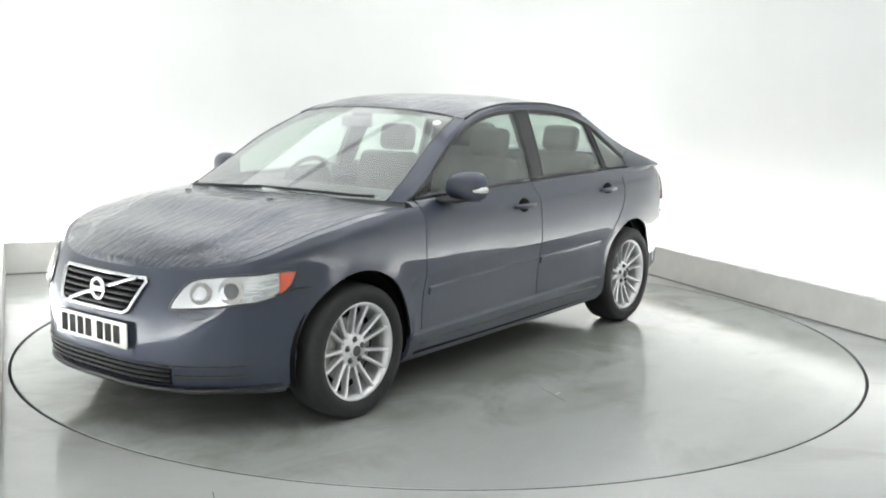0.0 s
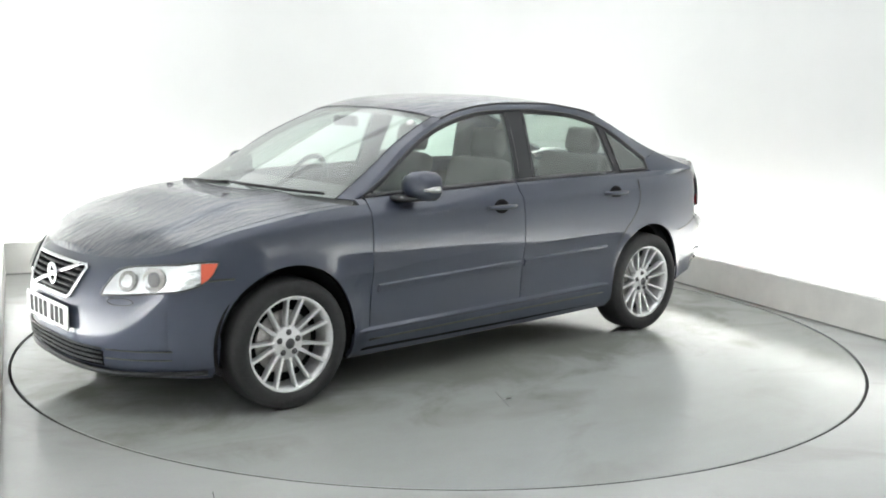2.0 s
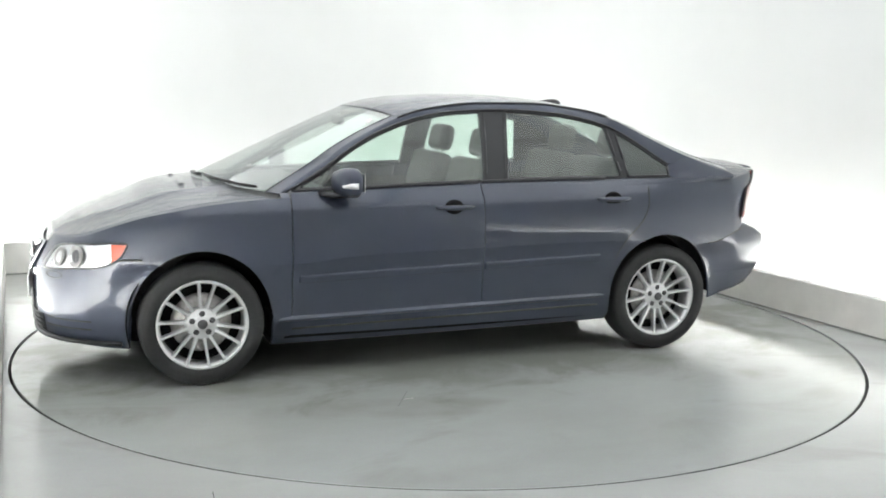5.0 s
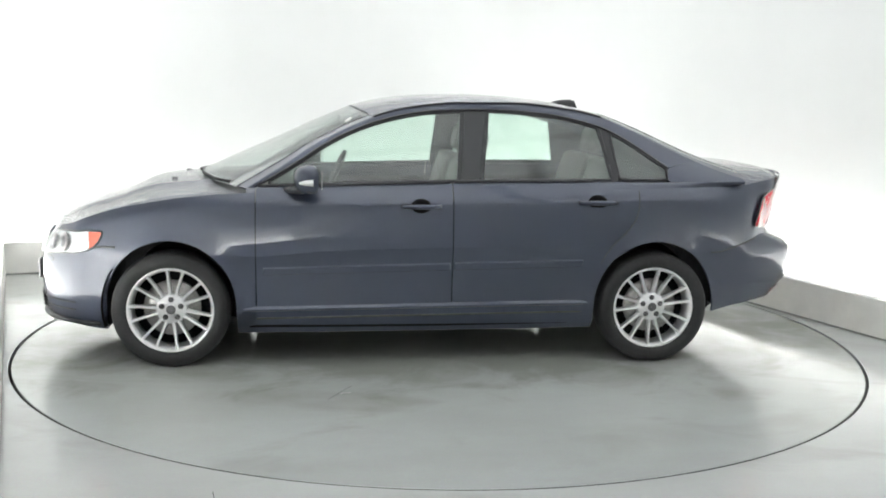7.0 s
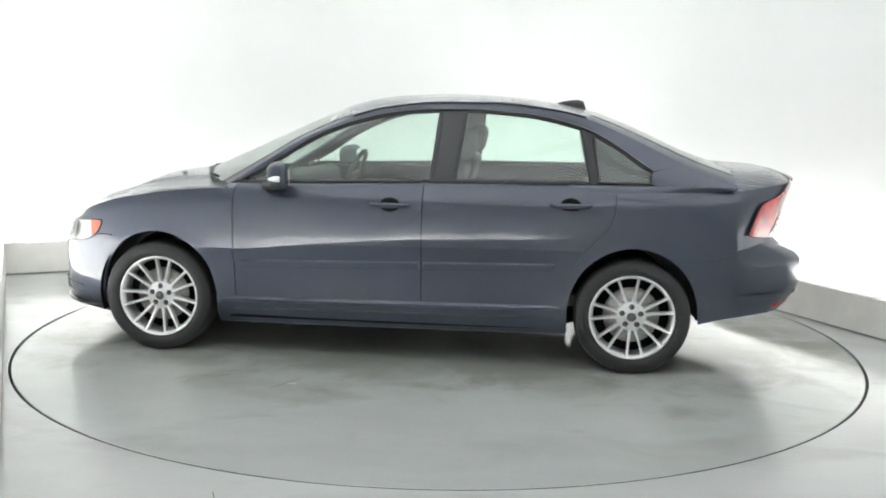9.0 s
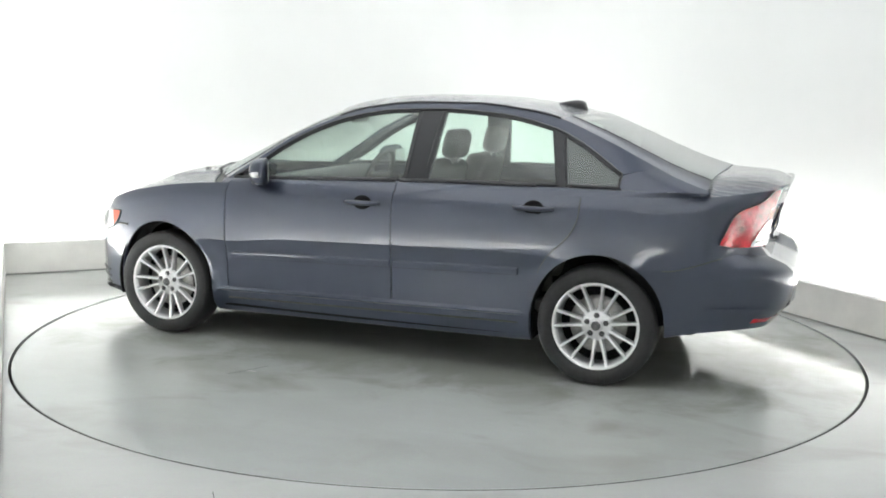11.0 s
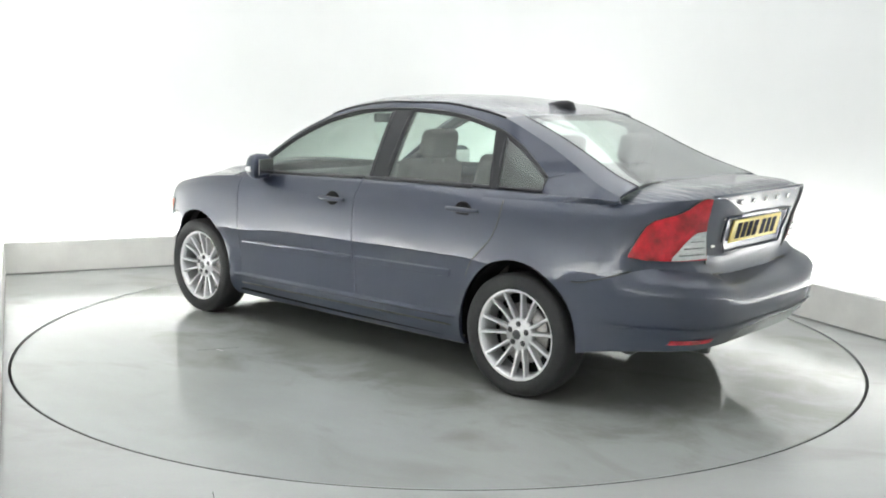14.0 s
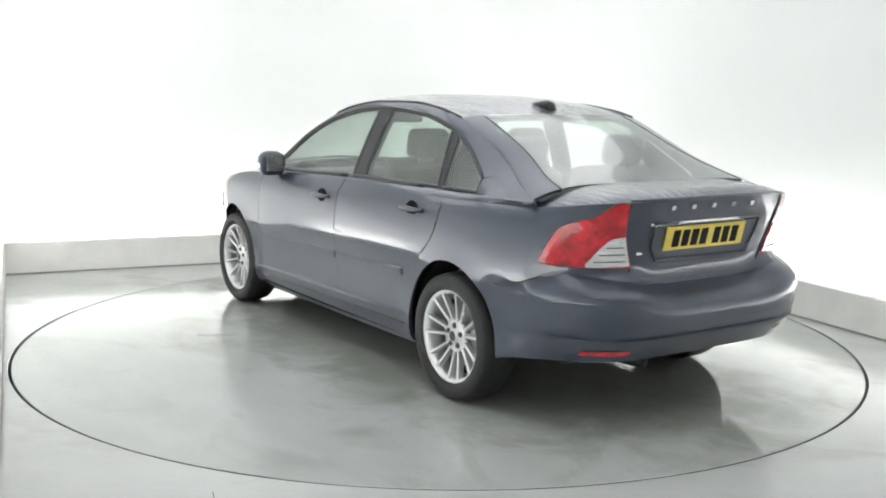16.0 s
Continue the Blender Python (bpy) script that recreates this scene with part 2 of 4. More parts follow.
def sheet(rows, both=False, side=1, more=None, crease=None):
    """A surface through rows of points; both: with its mirror image, welded on the centre line; side -1: the mirror image alone."""
    bm = bmesh.new()
    for sgn in ((1, -1) if both else (side,)):
        for block in ((rows, more) if more else (rows,)):
            vs = [[bm.verts.new((p[0], sgn * p[1], p[2])) for p in r] for r in block]
            for a, b in zip(vs, vs[1:]):
                for k in range(len(a) - 1):
                    bm.faces.new((a[k], a[k + 1], b[k + 1], b[k]))
    bmesh.ops.remove_doubles(bm, verts=bm.verts[:], dist=0.0004)
    bmesh.ops.dissolve_degenerate(bm, edges=bm.edges[:], dist=0.0002)
    outward(bm)
    if crease:
        for e in bm.edges:
            a, b = (v.co for v in e.verts)
            if abs(a.x) < 1.0 and abs(a.x - b.x) > 1e-4 and abs(a.z - crease(a.x)) < 0.002 and abs(b.z - crease(b.x)) < 0.002:
                e.smooth = False
    return bm


def curve(pts):
    """A smooth curve y(x) through the points without overshoot; x may rise or fall."""
    pts = sorted(pts)
    xs, ys = [p[0] for p in pts], [p[1] for p in pts]
    h = [b - a for a, b in zip(xs, xs[1:])]
    d = [(b - a) / w for a, b, w in zip(ys, ys[1:], h)]
    m = [d[0]] + [0 if a * b <= 0 else 2 * a * b / (a + b) for a, b in zip(d, d[1:])] + [d[-1]]

    def at(x):
        if x <= xs[0]:
            return ys[0]
        if x >= xs[-1]:
            return ys[-1]
        i = max(k for k in range(len(xs)) if xs[k] <= x)
        t = (x - xs[i]) / h[i]
        return ((1 + 2 * t) * (1 - t) ** 2 * ys[i] + t * (1 - t) ** 2 * h[i] * m[i]
                + t * t * (3 - 2 * t) * ys[i + 1] + t * t * (t - 1) * h[i] * m[i + 1])
    return at


def spread(a, b, n):
    return [a + (b - a) * i / (n - 1) for i in range(n)]


# ---- the studio ----
R_DISC = 2.447
CORNER = Vector((1.049, 3.624))
BACK_END, RIGHT_END = Vector((-3.40, 1.615)), Vector((6.1, -6.95))
LEFT_END = Vector((0.02, -6.36))


def slab(name, a, b, outside, z0, z1, thick, material, label):
    """A wall from a to b in plan, its inner face on that line and its thickness towards outside."""
    bm = bmesh.new()
    d = (b - a).normalized()
    n = Vector((d.y, -d.x))
    if n.dot(outside - a) < 0:
        n = -n
    prism(bm, [a, b, b + n * thick, a + n * thick], z0, z1)
    bmesh.ops.recalc_face_normals(bm, faces=bm.faces[:])
    ob = part(name, bm, material, label=label, smooth=False)
    return tagged(ob, kind="structure", category="wall")


def studio():
    far = Vector((-20, 30))
    d_back, d_right = (CORNER - BACK_END).normalized(), (RIGHT_END - CORNER).normalized()
    d_left = (LEFT_END - BACK_END).normalized()
    # the uplighters stand in a trench between the low upstand and the wall
    gap = 0.34
    n_back, n_right = Vector((-d_back.y, d_back.x)), Vector((-d_right.y, d_right.x))
    wc = CORNER + n_back * gap + n_right * gap
    n_left = Vector((d_left.y, -d_left.x))
    a = BACK_END + n_back * gap + n_left * (gap + 0.15)
    b = RIGHT_END + n_right * gap
    cove = 0.7
    slab("wall_north", a, wc - d_back * cove, far, 0, 3.1, 0.15, WALL, "plain white studio wall washed by hidden light")
    centre = wc - d_back * cove + d_right * cove
    arc = [centre - d_right * (cove * math.cos(q)) + d_back * (cove * math.sin(q)) for q in spread(0, math.pi / 2, 49)]
    out = [centre - d_right * ((cove + 0.15) * math.cos(q)) + d_back * ((cove + 0.15) * math.sin(q)) for q in spread(0, math.pi / 2, 49)]
    bm = bmesh.new()
    prism(bm, arc + out[::-1], 0, 3.1)
    bmesh.ops.recalc_face_normals(bm, faces=bm.faces[:])
    tagged(part("wall_corner", bm, WALL, label="rounded white corner between the studio walls", smooth=False), kind="structure", category="wall")
    slab("wall_east", wc + d_right * cove, b, Vector((30, 10)), 0, 3.1, 0.15, WALL, "plain white studio wall washed by hidden light")
    slab("wall_west", BACK_END + n_left * gap + n_back * (gap - 0.003), LEFT_END + n_left * gap, Vector((-30, -5)), 0, 3.1, 0.15, WALL, "plain white studio side wall washed by hidden light")
    # unseen wall, added and kept white to brighten the car and floor
    slab("wall_south", LEFT_END + n_left * (gap + 0.15) + Vector((0, -0.003)), b + Vector((0.1, -0.15)), Vector((0, -40)), 0, 3.1, 0.15, WALL, "unseen white wall added behind the camera to bounce light")
    # low upstands
    for nm, p, q, n in (("upstand_north", BACK_END, CORNER + d_back * 0.08, n_back), ("upstand_east", CORNER + d_right * 0.003, RIGHT_END, n_right),
                        ("upstand_west", BACK_END + d_left * 0.003, LEFT_END, n_left)):
        bm = bmesh.new()
        prism(bm, [p, q, q + n * 0.08, p + n * 0.08], 0, 0.252)
        bmesh.ops.recalc_face_normals(bm, faces=bm.faces[:])
        ob = soften(part(nm, bm, KERB, smooth=False), 0.006)
        tagged(ob, "low off-white painted upstand along the wall foot", "upstand", kind="structure")
        # thin grey strip where the upstand meets the floor
        bm = bmesh.new()
        prism(bm, [p + n * 0.02, q + n * 0.02, q - n * 0.006, p - n * 0.006], 0.0005, 0.011)
        bmesh.ops.recalc_face_normals(bm, faces=bm.faces[:])
        part("foot_line", bm, FOOT_GREY, ob, "thin grey line along the foot", smooth=False)
    for p, q, n, inner in ((BACK_END, CORNER, n_back, d_back), (CORNER, RIGHT_END, n_right, d_right), (BACK_END, LEFT_END, n_left, d_left)):
        length = (q - p).length
        k = max(2, int(length / 1.25))
        for i in range(k):
            c0 = p + inner * (length * (i + 0.06) / k) + n * 0.17
            c1 = p + inner * (length * (i + 0.94) / k) + n * 0.17
            bm = bmesh.new()
            tube(bm, [(*c0, 0.15), (*c1, 0.15)], 0.05, sides=14)
            lamp = part("tube_lamp", bm, STRIP_WEST if inner is d_left else STRIP)
            tagged(lamp, "lit white tube lamp hidden behind the upstand", "lamp", "tube lamps behind the upstand")
            for c in (c0, c1):
                bm = bmesh.new()
                box(bm, (*c, 0.055), (0.05, 0.05, 0.11))
                part("lamp_holder", bm, PLASTIC, lamp, smooth=False)
    # floor with a round opening, and the joint round the turntable
    ring = [(math.cos(2 * math.pi * i / 192), math.sin(2 * math.pi * i / 192)) for i in range(192)]
    bm = bmesh.new()
    inner = [bm.verts.new((c * (R_DISC + 0.015), s * (R_DISC + 0.015), 0)) for c, s in ring]
    low = [bm.verts.new((c * (R_DISC + 0.015), s * (R_DISC + 0.015), -0.03)) for c, s in ring]
    outer = [bm.verts.new((c * 14, s * 14, 0)) for c, s in ring]
    for i in range(192):
        j = (i + 1) % 192
        bm.faces.new((inner[i], outer[i], outer[j], inner[j]))
        bm.faces.new((low[i], inner[i], inner[j], low[j]))
    tagged(part("floor", bm, FLOOR, smooth=False), "grey-green painted concrete floor, damp and cloudy", "floor", kind="structure")
    bm = bmesh.new()
    turned(bm, [(R_DISC - 0.05, 0), (R_DISC + 0.05, 0)], 96, Matrix.Translation((0, 0, -0.028)) @ Matrix.Rotation(radians(90), 4, "X"))
    tagged(part("joint", bm, GROOVE), "dark open joint round the turntable", "joint", kind="structure")
    for p, q in (((-0.83, -2.52), (-0.62, -3.2)),):
        bm = bmesh.new()
        d = (Vector(q) - Vector(p)).normalized() * 0.0015
        prism(bm, [(p[0] - d.y, p[1] + d.x), (q[0] - d.y, q[1] + d.x), (q[0] + d.y, q[1] - d.x), (p[0] + d.y, p[1] - d.x)], 0.0005, 0.002)
        bmesh.ops.recalc_face_normals(bm, faces=bm.faces[:])
        tagged(part("floor_joint", bm, GROOVE, smooth=False), "thin sealed joint in the painted floor", "joint", kind="structure")
    bm = bmesh.new()
    prism(bm, [(-8, -9), (10, -9), (10, 8), (-8, 8)], 3.1, 3.2)
    bmesh.ops.recalc_face_normals(bm, faces=bm.faces[:])
    tagged(part("ceiling", bm, CEIL, smooth=False), "plain pale ceiling above the turntable", "ceiling", kind="structure")
    # unseen glowing panels added as fill light, in two rows along the room
    across = Vector((0.905, 0.425))
    along = Vector((0.425, -0.905))
    mid = (BACK_END + CORNER) / 2
    for i in range(4):
        for s in (-1.22, 1.22):
            c = mid + along * (0.9 + 1.8 * i) + across * s
            lamp = new("fill_panel")
            lamp.matrix_world = pose(c.x, c.y, 3.1, 0, 0, -64.8)
            bm = bmesh.new()
            box(bm, (0, 0, -0.055), (1.66, 2.28, 0.01))
            part("fill_sheet", bm, PANEL, lamp, smooth=False)
            bm = bmesh.new()
            for cx, cy, sx, sy in ((0, 1.155, 1.72, 0.03), (0, -1.155, 1.72, 0.03), (0.845, 0, 0.03, 2.28), (-0.845, 0, 0.03, 2.28)):
                box(bm, (cx, cy, -0.035), (sx, sy, 0.068))
            part("frame", bm, CEIL, lamp, smooth=False)
            tagged(lamp, "unseen glowing panel added under the ceiling as fill light", "ceiling light", "ceiling lights")


studio()


def build_turntable():
    bm = bmesh.new()
    turned(bm, [(0.0005, 0.0), (1.0, 0.0), (R_DISC - 0.003, 0.0), (R_DISC, -0.003), (R_DISC, -0.027), (0.0005, -0.027)], 192,
           Matrix.Rotation(radians(90), 4, "X"))
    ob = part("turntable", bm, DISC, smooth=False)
    tagged(ob, "round grey-green painted floor turntable with damp streaks and painted shade under the car", "turntable")
    # ring coloured dark to stand for shade inside the open joint
    bm = bmesh.new()
    turned(bm, [(R_DISC + 0.001, -0.0025), (R_DISC + 0.003, -0.004), (R_DISC + 0.003, -0.027)], 192, Matrix.Rotation(radians(90), 4, "X"))
    part("rim", bm, GROOVE, ob, "rim coloured dark for the shade in the joint")
    bm = bmesh.new()
    box(bm, (0, 0, 0.0008), (0.24, 0.003, 0.0012))
    seam = part("seam", bm, BARREL, ob, "thin worn seam", smooth=False)
    seam.matrix_basis = pose(0.63, 1.2, 0, 0, 0, 62)
    bm = bmesh.new()
    box(bm, (0, 0, 0.0008), (0.05, 0.014, 0.0016))
    mark = part("scuff", bm, STEEL, ob, "small scuff", smooth=False)
    mark.matrix_basis = pose(0.60, 1.21, 0, 0, 0, 10)
    return ob


turntable = build_turntable()


# ---- the car: x forward, y to its left, z up, origin on the ground between the axles ----
WHEEL_X, WHEEL_Z, ARCH_R = 1.32, 0.311, 0.347
NOSE, TAIL, CUT_F, CUT_R = 2.125, -2.21, 0.9, -0.3
N_F, N_R = 3.0, 5.2
half_width = curve([(0.15, 0.765), (0.19, 0.797), (0.25, 0.829), (0.32, 0.837), (0.45, 0.843), (0.56, 0.854), (0.635, 0.868), (0.67, 0.8685),
                    (0.75, 0.866), (0.85, 0.858), (0.90, 0.848), (0.94, 0.835), (1.05, 0.80)])
nose_push = curve([(0.17, -0.09), (0.21, -0.03), (0.26, -0.005), (0.33, 0.0), (0.45, 0.0), (0.55, -0.01), (0.60, -0.03), (0.66, -0.06), (0.70, -0.085), (0.76, -0.13)])
tail_push = curve([(0.27, 0.09), (0.33, 0.045), (0.40, -0.01), (0.46, -0.05), (0.55, -0.06), (0.615, -0.058), (0.65, -0.035), (0.68, 0.020), (0.705, 0.085), (0.725, 0.106), (0.80, 0.092), (0.90, 0.067),
                   (1.00, 0.032), (1.05, 0.018)])
floor_edge = curve([(2.2, 0.20), (1.95, 0.20), (1.66, 0.185), (0.97, 0.175), (-0.95, 0.195), (-1.66, 0.285), (-1.85, 0.32), (-2.05, 0.335), (-2.2, 0.335)])
shoulder = curve([(2.2, 0.70), (2.1, 0.715), (1.95, 0.745), (1.78, 0.79), (1.57, 0.855), (1.41, 0.885), (1.26, 0.91), (0.96, 0.935), (0.5, 0.945),
                  (0.0, 0.95), (-0.5, 0.958), (-1.0, 0.968), (-1.4, 0.978), (-1.8, 0.992), (-2.0, 1.01), (-2.1, 1.025), (-2.2, 1.035)])
belt = curve([(1.0, 0.955), (0.8, 0.968), (0.49, 0.975), (0.06, 0.990), (-0.56, 1.005), (-1.39, 1.01), (-1.85, 1.015)])
seam_z = curve([(2.2, 0.60), (1.9, 0.60), (1.66, 0.645), (1.0, 0.61), (0.87, 0.605), (0.5, 0.635), (-0.3, 0.655), (-0.97, 0.662), (-1.66, 0.625), (-1.80, 0.66), (-1.92, 0.70), (-2.02, 0.716), (-2.12, 0.71), (-2.19, 0.69), (-2.207, 0.665), (-2.21, 0.655)])


def ramp01(x, a, b):
    t = max(0.0, min(1.0, (x - a) / (b - a)))
    return t * t * (3 - 2 * t)


def breadth(x):
    """The plan outline: the share of the half width at x."""
    if x > CUT_F:
        return max(0.0, 1 - min(1.0, (x - CUT_F) / (NOSE - CUT_F)) ** N_F) ** (1 / N_F)
    if x < CUT_R:
        return max(0.0, 1 - min(1.0, (x - CUT_R) / (TAIL - CUT_R)) ** N_R) ** (1 / N_R)
    return 1.0


waist = curve([(1.5, 0.635), (0.9, 0.605), (0.5, 0.635), (-0.3, 0.655), (-0.97, 0.662), (-1.5, 0.635)])


def skin(x, z, share=None, off=0.0):
    """The body's surface at the plan place x and height z, pushed out by off."""
    def at(x, z, share):
        dip = 0.05 * (1 - ramp01(share, 0.32, 0.62)) * ramp01(z, 0.5, 0.6) * (1 - ramp01(z, 0.74, 0.84))
        push = tail_push(z + dip)
        return Vector((x + nose_push(z) * ramp01(x, 1.7, 2.12) + push * ramp01(-x, 1.72 if push < 0 else 1.88, 2.1), half_width(z + (0.635 - waist(x)) * max(0.0, 1 - abs(z - 0.635) / 0.25)) * share, z))
    s = breadth(x) if share is None else share
    p = at(x, z, s)
    if off:
        e = 0.004
        xa, xb = min(x + e, NOSE), max(x - e, TAIL)
        du = at(xa, z, breadth(xa)) - at(xb, z, breadth(xb))
        if x >= NOSE - 1e-6 or x <= TAIL + 1e-6:
            du = Vector((0, 1, 0)) * (1 if x < 0 else -1)
        dz = at(x, z + e, s) - at(x, z - e, s)
        n = du.cross(dz)
        n.normalize()
        if n.dot(p - Vector((max(-1.3, min(1.3, x)) * 0.8, 0, 0.55))) < 0:
            n = -n
        p = p + n * off
    return p


def nose_at(y):
    """The plan place on the nose at that half width (as a share of the body's)."""
    s = min(1.0, abs(y) / 0.858)
    return CUT_F + (NOSE - CUT_F) * (1 - s ** N_F) ** (1 / N_F)


def tail_at(y):
    s = min(1.0, abs(y) / 0.858)
    return CUT_R + (TAIL - CUT_R) * (1 - s ** N_R) ** (1 / N_R)


def low_edge(x):
    z = floor_edge(x)
    for c in (WHEEL_X, -WHEEL_X):
        d = abs(x - c)
        if d < ARCH_R:
            z = max(z, WHEEL_Z + 0.012 + math.sqrt(ARCH_R ** 2 - d * d) * 1.05)
    return z


nose_ys = [0, 0.07, 0.14, 0.21, 0.28, 0.34, 0.40, 0.46, 0.52, 0.57, 0.62, 0.66, 0.69]
COLS = [nose_at(y) for y in nose_ys] + [1.86, 1.80, 1.74, 1.70, 1.669, 1.6665]
COLS += [WHEEL_X + ARCH_R * math.cos(radians(a)) for a in range(4, 180, 8)]
COLS += [0.9735, 0.971, 0.92, 0.8735, 0.8685] + spread(0.80, -0.12, 12) + [-0.1785, -0.1835] + spread(-0.25, -0.90, 9) + [-0.971, -0.9735]
COLS += [-WHEEL_X + ARCH_R * math.cos(radians(a)) for a in range(4, 180, 8)]
COLS += [-1.6665, -1.669, -1.72, -1.78, -1.83, -1.87] + [tail_at(y) for y in nose_ys[::-1]]
for i in range(len(COLS)):
    COLS[i] = round(COLS[i], 5)
LOWER, UPPER = 11, 9


def column(x):
    zb, zt = low_edge(x), shoulder(x)
    zs = max(seam_z(x), zb + 0.03)
    zz = spread(zb, zs, LOWER) + spread(zs, zt, UPPER)[1:]
    out = []
    for z in zz:
        p = skin(x, z)
        d = zt - z
        if d < 0.05:
            k = 1 - d / 0.05
            p.y -= 0.022 * k * k * breadth(x)
        # the lips of the wheel arches stand out a little
        for c in (WHEEL_X, -WHEEL_X):
            r = math.hypot(x - c, z - WHEEL_Z)
            if z > 0.2 and abs(r - ARCH_R) < 0.11:
                p.y += (0.009 + 0.010 * (1 - ramp01(z, 0.3, 0.6))) * (1 - abs(r - ARCH_R) / 0.11) ** 2
        out.append(p)
    return out


SKIN = {x: column(x) for x in COLS}
TOP = LOWER + UPPER - 2


def strip_of(x0, x1, r0, r1):
    xs = [x for x in COLS if x1 - 1e-6 <= x <= x0 + 1e-6]
    return [SKIN[x][r0:r1 + 1] for x in xs]


def cabin_y(x, z):
    """The half width of the glasshouse."""
    return 0.772 - 0.33 * (z - 0.98) - 0.22 * (z - 0.98) ** 2 - (0.03 + 0.15 * ramp01(z, 1.0, 1.3)) * max(0.0, -x - 0.85) ** 1.6 - 0.05 * max(0.0, x - 0.5) ** 1.5 \
        + 0.042 * ramp01(-x, 1.28, 1.72) * (1 - ramp01(z, 1.0, 1.20))


rail_z = curve([(0.93, 0.952), (0.80, 1.035), (0.69, 1.105), (0.54, 1.205), (0.38, 1.285), (0.23, 1.345), (0.07, 1.388), (-0.24, 1.422), (-0.55, 1.424), (-0.87, 1.393),
                (-1.02, 1.362), (-1.30, 1.248), (-1.50, 1.155), (-1.70, 1.070), (-1.83, 1.030)])
frame_z = curve([(0.87, 0.968), (0.69, 1.072), (0.53, 1.178), (0.38, 1.258), (0.22, 1.318), (0.07, 1.355), (-0.09, 1.378), (-0.4, 1.389), (-0.71, 1.371),
                 (-1.02, 1.305), (-1.17, 1.235), (-1.34, 1.125), (-1.40, 1.085), (-1.43, 1.03)])
roof_z = curve([(0.36, 1.392), (0.25, 1.424), (0.1, 1.450), (-0.08, 1.465), (-0.25, 1.471), (-0.42, 1.470), (-0.6, 1.461), (-0.8, 1.440), (-0.94, 1.416), (-1.12, 1.376)])
screen_z = curve([(1.27, 0.985), (1.0, 1.108), (0.75, 1.222), (0.5, 1.335), (0.36, 1.392)])
back_z = curve([(-1.12, 1.376), (-1.30, 1.306), (-1.47, 1.231), (-1.65, 1.152), (-1.84, 1.086)])
hood_z = curve([(2.10, 0.712), (2.02, 0.752), (1.84, 0.825), (1.67, 0.875), (1.49, 0.948), (1.25, 0.972), (1.12, 0.99)])
boot_z = curve([(-1.80, 1.088), (-1.89, 1.084), (-2.0, 1.081), (-2.09, 1.075), (-2.14, 1.064), (-2.19, 1.04)])


def rail(x, inset=0.0):
    z = rail_z(x)
    return Vector((x, cabin_y(x, z) - 0.006 - inset, z))


def crown(centre, side, v0=0.0, v1=1.0, n=12, power=2.2):
    """A crowned surface from the centre line out to a side line."""
    rows = []
    for c, s in zip(centre, side):
        row = []
        for v in spread(v0, v1, n):
            k = v ** power
            row.append(Vector((c[0] + (s[0] - c[0]) * v * v, s[1] * v, c[2] + (s[2] - c[2]) * k)))
        rows.append(row)
    return rows


def window_panel(xl0, xl1, xu0, xu1, off=0.0, n=14, m=8, drop=0.0, lift=0.0):
    """A piece of the glasshouse side between the belt line and the window frame."""
    rows = []
    for s in spread(0, 1, n):
        xl, xu = xl0 + (xl1 - xl0) * s, xu0 + (xu1 - xu0) * s
        zl, zu = belt(xl) + lift, frame_z(xu) - drop
        row = []
        for w in spread(0, 1, m):
            x, z = xl + (xu - xl) * w, zl + (zu - zl) * w
            row.append(Vector((x, cabin_y(x, z) + off, z)))
        rows.append(row)
    return rows


def outline(rows):
    return list(rows[0]) + [r[-1] for r in rows[1:]] + list(rows[-1][::-1][1:]) + [r[0] for r in rows[::-1][1:-1]]


def flip(pts, side):
    return [Vector((p[0], side * p[1], p[2])) for p in pts]


def patch(xs, lo, hi, off, m=7):
    """A piece of the body's surface over plan places xs, between heights lo(s) and hi(s), proud by off."""
    n = len(xs)
    return [[skin(x, z, None, off(i / (n - 1)) if callable(off) else off) for z in spread(lo(i / (n - 1)), hi(i / (n - 1)), m)] for i, x in enumerate(xs)]


